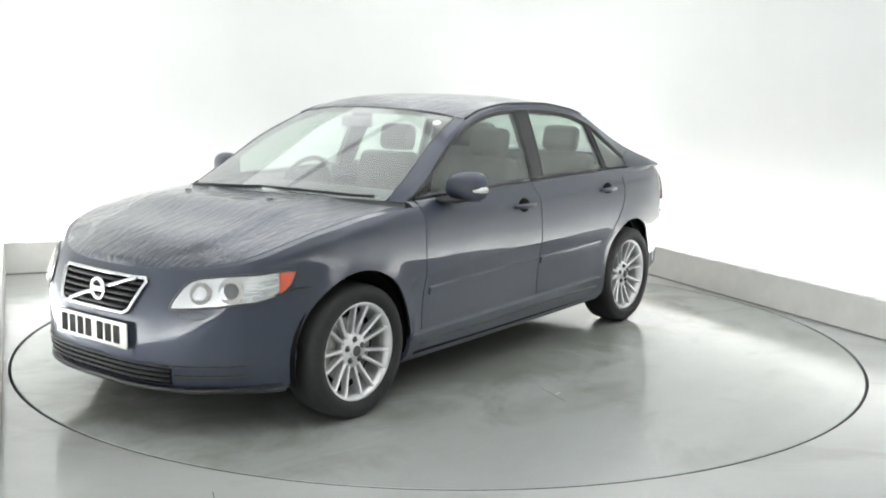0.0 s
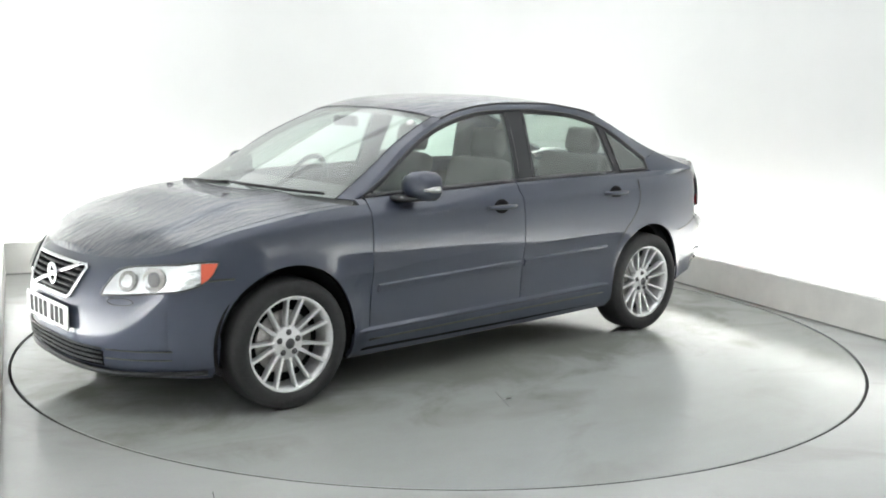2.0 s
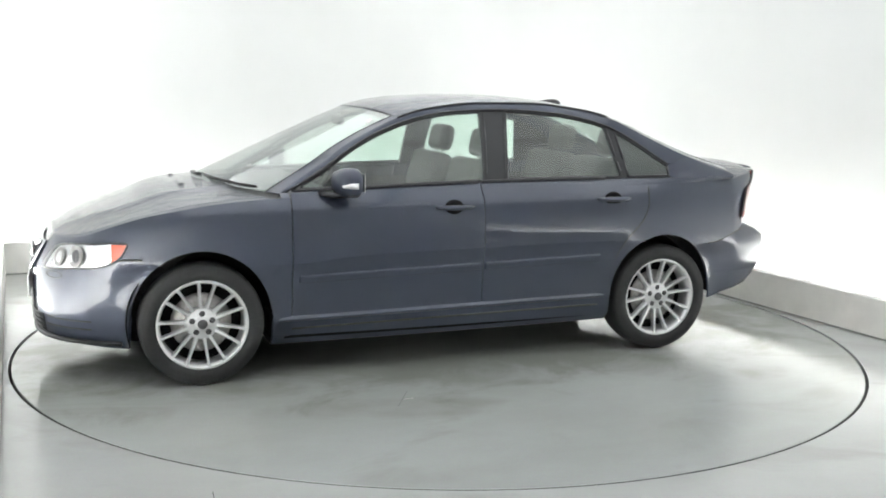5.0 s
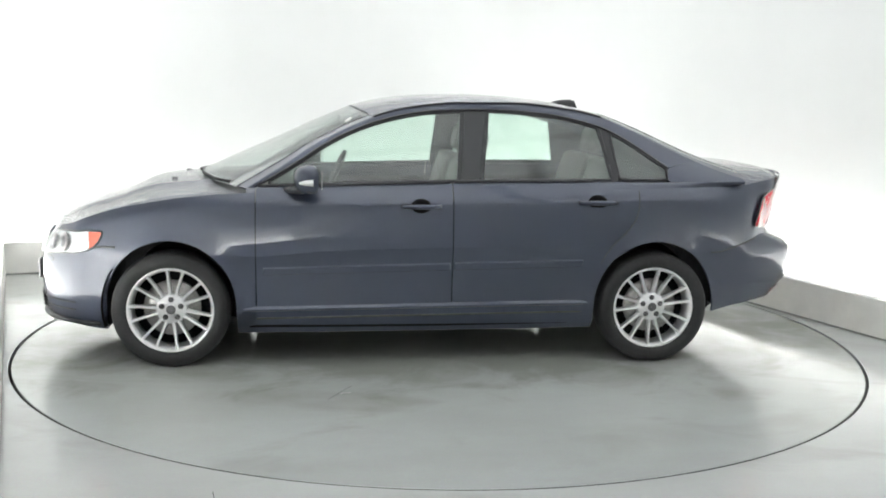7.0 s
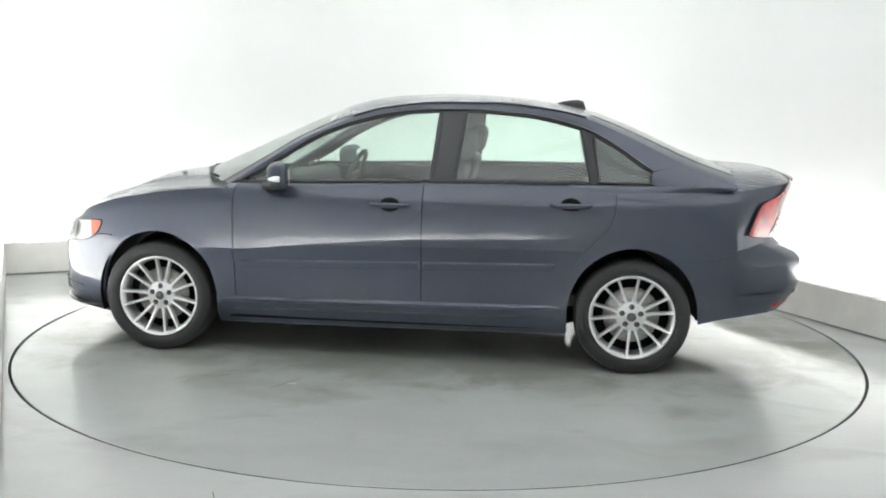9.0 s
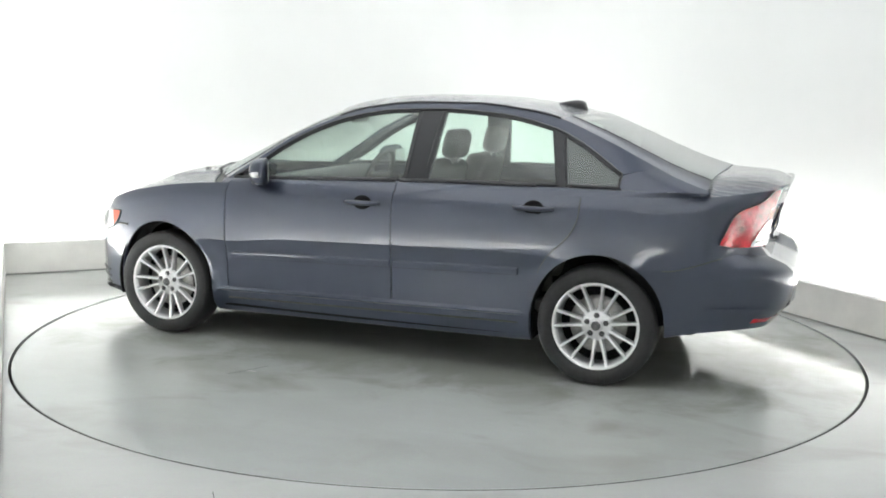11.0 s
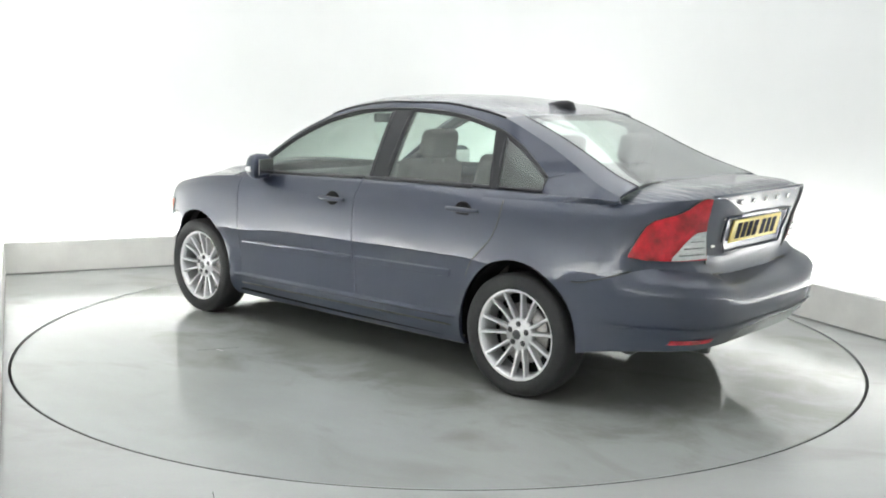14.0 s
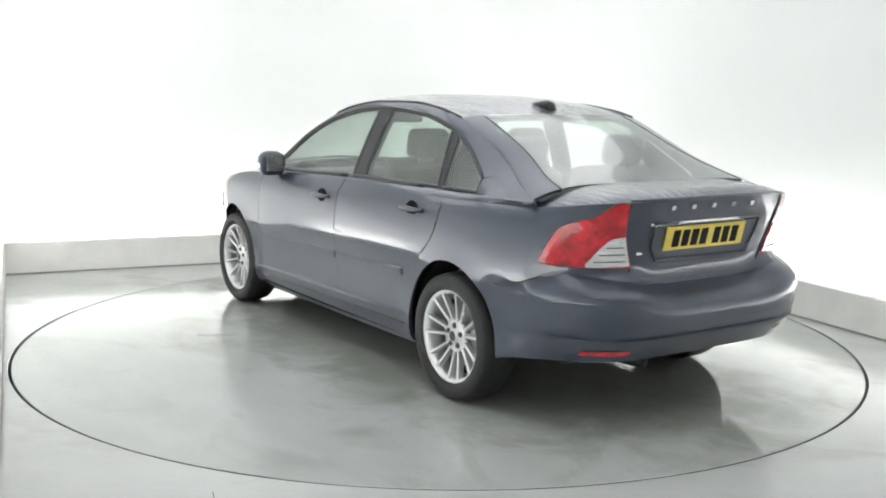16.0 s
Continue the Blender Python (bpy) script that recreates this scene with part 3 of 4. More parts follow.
def build_wheel(car, x, side):
    """An alloy wheel of seven double spokes; y points outwards."""
    place = pose(x, side * 0.754, WHEEL_Z, 0, 0, 0 if side > 0 else 180)
    bm = bmesh.new()
    turned(bm, [(0.205, -0.09), (0.205, 0.05), (0.214, 0.078), (0.228, 0.088), (0.231, 0.080), (0.222, 0.06), (0.213, -0.09)], 56)
    wheel = part("wheel", bm, ALLOY, car, "silver multi-spoke alloy wheel with a black tyre")
    wheel.matrix_basis = place
    bm = bmesh.new()
    turned(bm, [(0.218, -0.085), (0.226, -0.098), (0.255, -0.112), (0.290, -0.104), (0.304, -0.088), (0.311, -0.05), (0.3115, 0), (0.311, 0.05), (0.305, 0.084),
                (0.292, 0.097), (0.285, 0.0975), (0.282, 0.100), (0.258, 0.102), (0.240, 0.098), (0.229, 0.088), (0.222, 0.08)], 72)
    part("tyre", bm, RUBBER, wheel)
    bm = bmesh.new()
    turned(bm, [(0.001, -0.02), (0.206, -0.03), (0.206, -0.026), (0.001, -0.016)], 40)
    part("backing", bm, DARK, wheel)
    bm = bmesh.new()
    turned(bm, [(0.05, 0.0), (0.150, 0.0), (0.152, 0.004), (0.150, 0.012), (0.05, 0.012)], 40)
    part("brake_disc", bm, STEEL, wheel)
    bm = bmesh.new()
    turned(bm, [(0.001, 0.068), (0.030, 0.068), (0.034, 0.062), (0.038, 0.056), (0.070, 0.055), (0.082, 0.046), (0.084, 0.02), (0.001, 0.015)], 40)
    part("hub", bm, ALLOY, wheel)
    bm = bmesh.new()
    turned(bm, [(0.001, 0.0705), (0.024, 0.0705), (0.026, 0.066)], 24)
    part("hub_cap", bm, BARREL, wheel, "dark satin centre cap")
    first = None
    for k in range(7):
        for h in (-1, 1):
            a = radians((97 if x > 0 else 109) + k * 360 / 7 + h * 11.0)
            if first is None:
                bm = bmesh.new()
                rows = []
                for r, w, f, b in ((0.060, 0.011, 0.050, 0.015), (0.10, 0.0085, 0.056, 0.02), (0.15, 0.0072, 0.066, 0.03), (0.195, 0.0075, 0.077, 0.045), (0.221, 0.011, 0.082, 0.05)):
                    rows.append([bm.verts.new(v) for v in ((r, b, -w), (r, f - 0.006, -w), (r, f, -w * 0.55), (r, f, w * 0.55), (r, f - 0.006, w), (r, b, w))])
                for p, q in zip(rows, rows[1:]):
                    for i in range(5):
                        bm.faces.new((p[i], p[i + 1], q[i + 1], q[i]))
                bmesh.ops.recalc_face_normals(bm, faces=bm.faces[:])
                first = spoke = part("spoke", bm, ALLOY, wheel, smooth=False)
            else:
                spoke = new("spoke", first.data)
                spoke.parent = wheel
            spoke.matrix_basis = Matrix.Rotation(-a, 4, "Y")
    first = None
    for k in range(5):
        a = radians(90 + 72 * k)
        if first is None:
            bm = bmesh.new()
            turned(bm, [(0.001, 0.010), (0.008, 0.010), (0.0115, 0.006), (0.0115, 0.0), (0.0165, 0.0), (0.0165, -0.006)], 6)
            first = nut = part("wheel_nut", bm, BARREL, wheel)
        else:
            nut = new("wheel_nut", first.data)
            nut.parent = wheel
        nut.matrix_basis = pose(0.052 * math.cos(a), 0.056, 0.052 * math.sin(a))
    return wheel


def build_seat(car, x, y, front=True):
    w = 0.25 if front else 0.30
    bm = bmesh.new()
    box(bm, (x + 0.05, y, 0.50), (0.52, 2 * w, 0.16))
    box(bm, (x - 0.28, y, 0.80), (0.14, 2 * w - 0.04, 0.62), Matrix.Rotation(radians(-17), 4, "Y"))
    seat = soften(part("seat", bm, SEAT, car, "grey leather seat"), 0.05, 4)
    bm = bmesh.new()
    box(bm, (x - 0.42, y, 1.19), (0.10, 0.26, 0.17), Matrix.Rotation(radians(-12), 4, "Y"))
    soften(part("headrest", bm, SEAT, seat), 0.045, 4)
    bm = bmesh.new()
    for s in (-0.05, 0.05):
        tube(bm, [(x - 0.40, y + s, 1.02), (x - 0.415, y + s, 1.14)], 0.007)
    part("headrest_posts", bm, CHROME, seat)


REAR_EDGE = round(-WHEEL_X + ARCH_R * math.cos(radians(44)), 5)


def build_door(car, side, x0, x1, glass, name):
    """A door with its skin, sill strip, glass, window frame, handle and rubbing strip."""
    def capped(rows):
        cat = []
        for r in rows:
            p = r[-1]
            x = p.x
            z = belt(x)
            e = Vector((x, cabin_y(x, z) + 0.004, z))
            cat.append(r + [p.lerp(e, 0.4) + Vector((0, 0.004, 0.006)), p.lerp(e, 0.75) + Vector((0, 0.002, 0.005)), e])
        return cat
    more = capped(strip_of(x1, REAR_EDGE, LOWER - 1, TOP)) if name == "rear_door" else None
    door = thicken(part(name, sheet(capped(strip_of(x0, x1, 3, TOP)), side=side, more=more, crease=seam_z), PAINT, car), 0.02)
    xl0, xl1, xu0, xu1 = glass
    win = window_panel(xl0, xl1, xu0, xu1, -0.006, lift=0.008, drop=0.012)
    w = part("window_glass", sheet(win, side=side), GLASS, door, "lightly tinted door glass")
    w.visible_shadow = False
    bm = bmesh.new()
    tube(bm, flip(outline(win), side), 0.009, closed=True, sides=6)
    part("window_seal", bm, SEAL, door)
    # belt moulding under the glass
    bm = bmesh.new()
    tube(bm, flip([(x, cabin_y(x, belt(x)) + 0.006, belt(x) + 0.004) for x in spread(x0 - 0.01, x1 + 0.01, 12)], side), 0.010, sides=6)
    part("belt_moulding", bm, SEAL, door)
    return door


def build_handle(door, side, x, z):
    y = skin(x, z).y
    bm = bmesh.new()
    # proud dark disc: shade of the hollow behind the grip, put into its colour
    turned(bm, [(0.001, 0.005), (0.042, 0.005), (0.047, 0.002), (0.05, -0.004)], 24, Matrix.Translation((x, y, z + 0.002)) @ Matrix.Diagonal((1.1, 1.0, 0.85, 1)))
    bm2 = bmesh.new()
    pts = [(x + d, y + 0.006 + 0.026 * math.sin(math.pi * (d + 0.105) / 0.21) ** 0.5 if abs(d) < 0.1049 else y + 0.004, z + 0.004) for d in spread(0.105, -0.105, 13)]
    tube(bm2, flip(pts, side), lambda t: 0.0095 + 0.005 * math.sin(math.pi * t), sides=10)
    grip = part("handle", bm2, PAINT, door, "body-coloured pull handle")
    bmesh.ops.scale(bm, vec=(1, side, 1), verts=bm.verts[:])
    bmesh.ops.recalc_face_normals(bm, faces=bm.faces[:])
    part("handle_shade", bm, DARK, grip)


def build_moulding(door, side, x0, x1):
    rows = []
    for i, x in enumerate([x0 + 0.008] + spread(x0, x1, 14) + [x1 - 0.008]):
        end = 0.0 if i in (0, 15) else 1.0
        zc = 0.525 + 0.026 * (0.83 - x)
        y = skin(x, zc).y
        rows.append([Vector((x, y + (dy if end else -0.004), zc + dz * (0.5 + 0.5 * end))) for dy, dz in ((-0.004, -0.025), (0.007, -0.021), (0.011, 0.004), (0.011, 0.012), (-0.004, 0.025))])
    part("side_moulding", sheet(rows, side=side), PAINT, door, smooth=False)


def build_headlight(car, side):
    xs = [nose_at(y) for y in spread(0.44, 0.66, 10)] + spread(1.835, 1.668, 8)
    lo = curve([(0, 0.568), (0.15, 0.572), (0.5, 0.590), (0.8, 0.622), (0.92, 0.655), (1.0, 0.712)])
    hi = curve([(0, 0.600), (0.06, 0.660), (0.12, 0.684), (0.22, 0.696), (0.55, 0.714), (0.9, 0.728), (1.0, 0.726)])
    rows = patch(xs, lo, hi, 0.003)
    lamp = part("headlight", sheet(rows, side=side), HOUSING, car, "clear headlight with an amber outer end")
    lens = part("lens", sheet(patch(xs, lo, hi, lambda s: 0.018 - 0.015 * ramp01(s, 0.45, 1)), side=side), LENS, lamp, "clear glossy lens")
    lens.visible_shadow = False
    bm = bmesh.new()
    tube(bm, flip(outline(patch(xs, lo, hi, 0.002)), side), 0.005, closed=True, sides=6)
    part("lamp_seal", bm, SEAL, lamp)
    k = len(xs)
    part("indicator", sheet(patch(xs[-4:], lambda s: lo((k - 4 + 3 * s) / (k - 1)) + 0.006, lambda s: hi((k - 4 + 3 * s) / (k - 1)) - 0.006, lambda s: 0.009 - 0.005 * s), side=side), AMBER, lamp, "amber turn indicator")
    for i, r, inner in ((4, 0.047, SILVER), (8, 0.054, BARREL)):
        x = xs[i]
        z = 0.5 * (lo(i / (k - 1)) + hi(i / (k - 1)))
        c = skin(x, z, None, 0.004)
        n = (skin(x, z, None, 0.02) - c).normalized()
        n = (n + Vector((0.35, 0, 0))).normalized()
        m = Matrix.Translation((c.x, side * c.y, c.z)) @ Vector((n.x, side * n.y, n.z)).to_track_quat("Y", "Z").to_matrix().to_4x4()
        bm = bmesh.new()
        turned(bm, [(r, -0.004), (r, 0.005), (r * 0.92, 0.007), (r * 0.7, 0.002), (r * 0.62, 0.002)], 28, m)
        bowl = part("reflector", bm, STEEL, lamp, "chrome lamp bowl")
        bm = bmesh.new()
        turned(bm, [(0.001, 0.008), (r * 0.3, 0.0075), (r * 0.52, 0.005), (r * 0.63, 0.001)], 24, m)
        part("bulb_lens", bm, inner, bowl)


def tail_patch(s0, s1, lo, hi, off, n=14, m=12):
    """A piece of the tail lamp: s runs from its inner edge round the corner to its outer tip; lo and hi are heights over s."""
    inner = curve([(0.742, 0.425), (0.80, 0.450), (0.88, 0.485), (0.96, 0.515), (1.03, 0.535)])
    rows = []
    for s in spread(s0, s1, n):
        row = []
        for z in spread(lo(s), hi(s), m):
            x = tail_at(inner(z) + (0.715 - inner(z)) * s / 0.62) if s < 0.62 else tail_at(0.715) + (-1.91 - tail_at(0.715)) * (s - 0.62) / 0.38
            row.append(skin(x, z, None, off))
        rows.append(row)
    return rows


def build_tail_light(car, side):
    lo = curve([(0, 0.742), (0.5, 0.750), (1.0, 0.768)])
    hi = curve([(0, 1.032), (0.14, 1.034), (0.26, 1.012), (0.40, 0.972), (0.55, 0.948), (0.72, 0.918), (0.88, 0.842), (1.0, 0.780)])
    lamp = part("tail_light", sheet(tail_patch(0, 1, lo, hi, 0.010, 18), side=side), RED, car, "large red tail light with a clear inner corner")
    bm = bmesh.new()
    tube(bm, flip(outline(tail_patch(0, 1, lo, hi, 0.003, 18)), side), 0.0035, closed=True, sides=6)
    part("lamp_seal", bm, SEAL, lamp)
    clear_top = curve([(0, 0.885), (0.16, 0.878), (0.30, 0.835), (0.42, 0.765)])
    part("reversing_lens", sheet(tail_patch(0.012, 0.42, lambda s: 0.751, clear_top, 0.014, 9, 7), side=side), SMOKE, lamp, "clear ribbed reversing lens")
    for z, end in ((0.775, 0.36), (0.806, 0.31), (0.838, 0.24)):
        bm = bmesh.new()
        tube(bm, flip([r[0] for r in tail_patch(0.05, end, lambda s: z, lambda s: z + 0.001, 0.015, 6, 2)], side), 0.003, sides=6)
        part("lens_rib", bm, BARREL, lamp)


def build_mirror(car, side):
    bm = bmesh.new()
    rings = []
    prof = ((0.80, 0.35), (0.815, 0.70), (0.86, 0.95), (0.92, 1.0), (0.96, 0.92), (0.985, 0.66), (0.992, 0.25))
    for y, k in prof:
        ring = []
        for i in range(18):
            a = 2 * math.pi * i / 18
            cx, cz = math.cos(a), math.sin(a)
            x = (0.085 if cx > 0 else 0.034) * k * math.copysign(abs(cx) ** 0.8, cx)
            z = 0.078 * k * math.copysign(abs(cz) ** 0.75, cz)
            ring.append(bm.verts.new((0.60 + x - 0.25 * (y - 0.83), side * y, 1.020 + z)))
        rings.append(ring)
    for a, b in zip(rings, rings[1:]):
        for i in range(18):
            bm.faces.new((a[i], a[(i + 1) % 18], b[(i + 1) % 18], b[i]))
    bm.faces.new(rings[0])
    bm.faces.new(rings[-1])
    bmesh.ops.recalc_face_normals(bm, faces=bm.faces[:])
    ob = part("wing_mirror", bm, PAINT, car, "body-coloured wing mirror with a clear repeater")
    bm = bmesh.new()
    pts = flip([(0.66, 0.79, 0.958), (0.65, 0.83, 0.950), (0.63, 0.88, 0.952), (0.61, 0.92, 0.962), (0.585, 0.97, 0.975)], side)
    tube(bm, pts, lambda t: 0.034 - 0.016 * t, sides=10)
    bmesh.ops.scale(bm, vec=(1.5, 1, 0.55), space=Matrix.Translation((-0.62, 0, -0.955)), verts=bm.verts[:])
    part("mirror_foot", bm, PLASTIC, ob, "black lower shell and foot")
    bm = bmesh.new()
    tube(bm, flip([(0.652, 0.875, 1.0), (0.650, 0.915, 1.003), (0.628, 0.96, 1.006), (0.600, 0.988, 1.008), (0.565, 0.992, 1.008)], side), lambda t: 0.010 + 0.006 * t, sides=8)
    part("repeater", bm, SILVER, ob, "clear turn repeater")
    bm = bmesh.new()
    box(bm, (0.533, side * 0.900, 1.022), (0.004, 0.125, 0.092), Matrix.Rotation(radians(10 * side), 4, "Z"))
    soften(part("mirror_glass", bm, CHROME, ob, smooth=False), 0.001)


def build_plate(owner, centre, normal_x, paper, widths, tilt):
    m = Matrix.Translation(centre) @ Matrix.Rotation(radians(tilt), 4, "Y")
    bm = bmesh.new()
    box(bm, (0, 0, 0), (0.008, 0.52, 0.111))
    plate = part("number_plate", bm, paper, owner, "number plate with dark bars for its characters", smooth=False)
    plate.matrix_basis = m
    soften(plate, 0.002)
    y = -sum(widths) / 2
    first = None
    for w in widths:
        if w > 0.03:
            bm = bmesh.new()
            box(bm, (normal_x * 0.0048, -normal_x * (-(y + w / 2)), 0), (0.002, w - 0.016, 0.079))
            part("bar", bm, INK, plate, smooth=False)
        y += w
    return plate


def build_car():
    car = new("car")
    tagged(car, "dark blue-grey metallic four-door saloon, wet, on the turntable", "car")
    both = dict(both=True)
    # body shells
    def add(name, bm, mat, label="", t=0.012, owner=car):
        return thicken(part(name, bm, mat, owner, label), t)

    xs_front = 1.6665
    add("front_bumper", sheet(strip_of(2.3, xs_front, 0, LOWER - 1), **both), PAINT, "body-coloured front bumper", 0.01)
    add("rear_bumper", sheet(strip_of(-1.6665, -2.3, 0, LOWER - 1), **both), PAINT, "body-coloured rear bumper with a dark shelf", 0.01)
    # nose band, wings and quarters; the boot's rear face is cut out between the lamps
    boot_x = round(tail_at(0.52), 5)
    for side in (1, -1):
        add("front_wing", sheet(strip_of(2.3, 0.8735, LOWER - 1, TOP), side=side), PAINT, "", 0.01)
        add("wing_foot", sheet(strip_of(0.9735, 0.8735, 0, LOWER - 1), side=side), PAINT, "", 0.01)
        add("rear_quarter", sheet(strip_of(REAR_EDGE, boot_x, LOWER - 1, TOP), side=side), PAINT, "", 0.01)
        add("front_arch", sheet(strip_of(xs_front, 0.971, 0, LOWER - 1), side=side), PAINT, "", 0.01)
        add("rear_arch", sheet(strip_of(-0.971, -1.6665, 0, LOWER - 1), side=side), PAINT, "", 0.01)
        add("sill", sheet(strip_of(0.971, -0.971, 0, 3), side=side), PAINT, "body-coloured sill", 0.02)
        bm = bmesh.new()
        tube(bm, flip([skin(x, 0.262 + 0.028 * (0.86 - x) / 1.7, None, -0.002) for x in spread(0.87, -0.93, 20)], side), 0.006, sides=6)
        part("sill_joint", bm, GROOVE, car)
        ledge = []
        for x in spread(0.94, -0.94, 20):
            zc = 0.312 + 0.028 * (0.86 - x) / 1.7
            ledge.append([skin(x, zc + dz, None, off) for dz, off in ((0.020, -0.003), (0.004, 0.012), (-0.004, 0.012), (-0.014, -0.003))])
        part("sill_crease", sheet(ledge, side=side), PAINT, car, smooth=False)
        # catwalk behind the rear door, up to the C-pillar
        rows = []
        for x in [c for c in COLS if -1.86 <= c <= REAR_EDGE]:
            p = SKIN[x][-1]
            z = belt(x)
            e = Vector((x, cabin_y(x, z) + 0.004, z))
            rows.append([p, p.lerp(e, 0.4) + Vector((0, 0.004, 0.006)), p.lerp(e, 0.75) + Vector((0, 0.002, 0.005)), e])
        add("quarter_top", sheet(rows, side=side), PAINT, "", 0.008)
        rows = []
        for x in [c for c in COLS if 0.8735 <= c <= 0.97]:
            p = SKIN[x][-1]
            z = belt(x)
            e = Vector((x, cabin_y(x, z) - 0.01, z))
            rows.append([p, p.lerp(e, 0.5) + Vector((0, 0.004, 0.005)), e])
        add("wing_top", sheet(rows, side=side), PAINT, "", 0.008)
        # window frame and roof rail
        rows = []
        for s in spread(0, 1, 44):
            xf, xr = 0.87 - 2.27 * s, 0.93 - 2.50 * s
            f = Vector((xf, cabin_y(xf, frame_z(xf)) + 0.002, frame_z(xf)))
            g = rail(xr)
            mid = f.lerp(g, 0.5)
            mid.y += 0.006 * (1 - ramp01(s, 0.75, 1))
            rows.append([f, mid, g])
        add("roof_rail", sheet(rows, side=side), PAINT, "", 0.02)
        bm = bmesh.new()
        tube(bm, flip([(x, cabin_y(x, frame_z(x)) + 0.005, frame_z(x)) for x in spread(0.86, -1.40, 50)], side), 0.007, sides=6)
        part("frame_seal", bm, SEAL, car)
        rows = []
        for s in spread(0, 1, 16):
            if s < 0.3:
                xl, zl = -1.405 + 0.012 * s / 0.3, 1.083 - 0.073 * s / 0.3
            else:
                xl = -1.393 - 0.447 * (s - 0.3) / 0.7
                zl = belt(xl)
            xu = -1.568 - 0.262 * s
            zu = rail_z(xu)
            rows.append([Vector((xl + (xu - xl) * w, cabin_y(xl + (xu - xl) * w, zl + (zu - zl) * w) + 0.002 * (1 - w) - 0.006 * w, zl + (zu - zl) * w)) for w in spread(0, 1, 6)])
        add("rear_pillar", sheet(rows, side=side), PAINT, "", 0.02)
        add("centre_pillar", sheet(window_panel(-0.205, -0.352, -0.235, -0.400, -0.001, n=6, drop=0.004), side=side), SEAL, "gloss black centre pillar", 0.03)
        add("window_divider", sheet(window_panel(-1.068, -1.128, -1.005, -1.085, -0.001, n=4, drop=0.004), side=side), SEAL, "black window divider", 0.02)
        q = window_panel(-1.118, -1.395, -1.078, -1.395, -0.003, lift=0.010, drop=0.014)
        qg = part("quarter_window", sheet(q, side=side), GLASS, car, "small rear quarter window")
        qg.visible_shadow = False
        bm = bmesh.new()
        tube(bm, flip(outline(q), side), 0.008, closed=True, sides=6)
        part("window_seal", bm, SEAL, qg)
        trim = [[Vector((p.x, p.y - 0.05, p.z)) for p in r] for r in window_panel(-1.10, -1.42, -1.06, -1.42, 0, n=8)]
        part("pillar_trim", sheet(trim, side=side), PLASTIC, car, "dark inner pillar trim")
        for x, z0, z1 in ((0.966, 0.172, 0.34), (-0.966, 0.192, 0.34), (1.674, 0.19, 0.40), (-1.674, 0.285, 0.42)):
            bm = bmesh.new()
            box(bm, (x, side * (0.56 if abs(x) > 1 else 0.60), (z0 + z1) / 2), (0.012, 0.32 if abs(x) > 1 else 0.36, z1 - z0))
            part("arch_liner", bm, DARK, car, smooth=False)
        # doors
        d = build_door(car, side, 0.8685, -0.1785, (0.80, -0.225, 0.80, -0.258), "front_door")
        build_handle(d, side, -0.005, 0.872)
        build_moulding(d, side, 0.83, -0.165)
        d = build_door(car, side, -0.1835, -0.971, (-0.335, -1.075, -0.382, -1.02), "rear_door")
        build_handle(d, side, -0.975, 0.898)
        build_moulding(d, side, -0.195, -0.90)
        # rear edge of the rear door, a dark joint round the arch
        bm = bmesh.new()
        edge = curve([(0.48, -0.985), (0.57, -1.01), (0.66, -1.06), (0.73, -1.13), (0.80, -1.185), (0.88, -1.21), (0.97, -1.215)])
        tube(bm, flip([skin(edge(z), z, None, 0.0) for z in spread(0.965, 0.48, 22)], side), 0.003, sides=5)
        part("door_joint", bm, GROOVE, car)
        build_headlight(car, side)
        build_tail_light(car, side)
        build_mirror(car, side)
        # bumper joints
        bm = bmesh.new()
        tube(bm, flip([skin(x, seam_z(x) + 0.001, None, 0.0) for x in spread(1.76, 1.60, 8)], side), 0.005, sides=5)
        part("bumper_joint", bm, GROOVE, car)
        bm = bmesh.new()
        tube(bm, flip([skin(x, seam_z(x), None, 0.0) for x in spread(-1.64, -1.93, 12)], side), 0.003, sides=5)
        part("bumper_joint", bm, GROOVE, car)
        # lower bumper pieces
        part("rear_reflector", sheet(patch([tail_at(y) for y in spread(0.50, 0.69, 8)], lambda s: 0.372, lambda s: 0.395, 0.004, 3), side=side), RED, car, "slim red rear reflector")
        rows = patch([tail_at(y) for y in spread(0, 0.70, 12)] + spread(-2.03, -1.70, 7), lambda s: 0.435, lambda s: 0.450, 0.004, 3)
        part("bumper_ridge", sheet(rows, side=side), PAINT, car)

    # inner dark shell: closes the car below and behind the joints
    bm = bmesh.new()
    rows = []
    for x in [c for c in COLS]:
        zb = max(0.20, low_edge(x) if abs(abs(x) - WHEEL_X) < ARCH_R else floor_edge(x) + 0.02)
        zt = shoulder(x) - 0.03
        b = max(0.0, breadth(x) * 0.83)
        rows.append([Vector((x * 0.935, 0, zb)), Vector((x * 0.935, b * 0.62, zb)), Vector((x * 0.935, b * 0.985, zb + 0.01)), Vector((x * 0.935, b * 0.985, max(zb + 0.05, min(zt, 0.62)))),
                     Vector((x * 0.935, b * 0.97, max(zb + 0.06, zt - 0.02)))])
    part("underbody", sheet(rows, **both), DARK, car, "dark underbody and wheel housings")
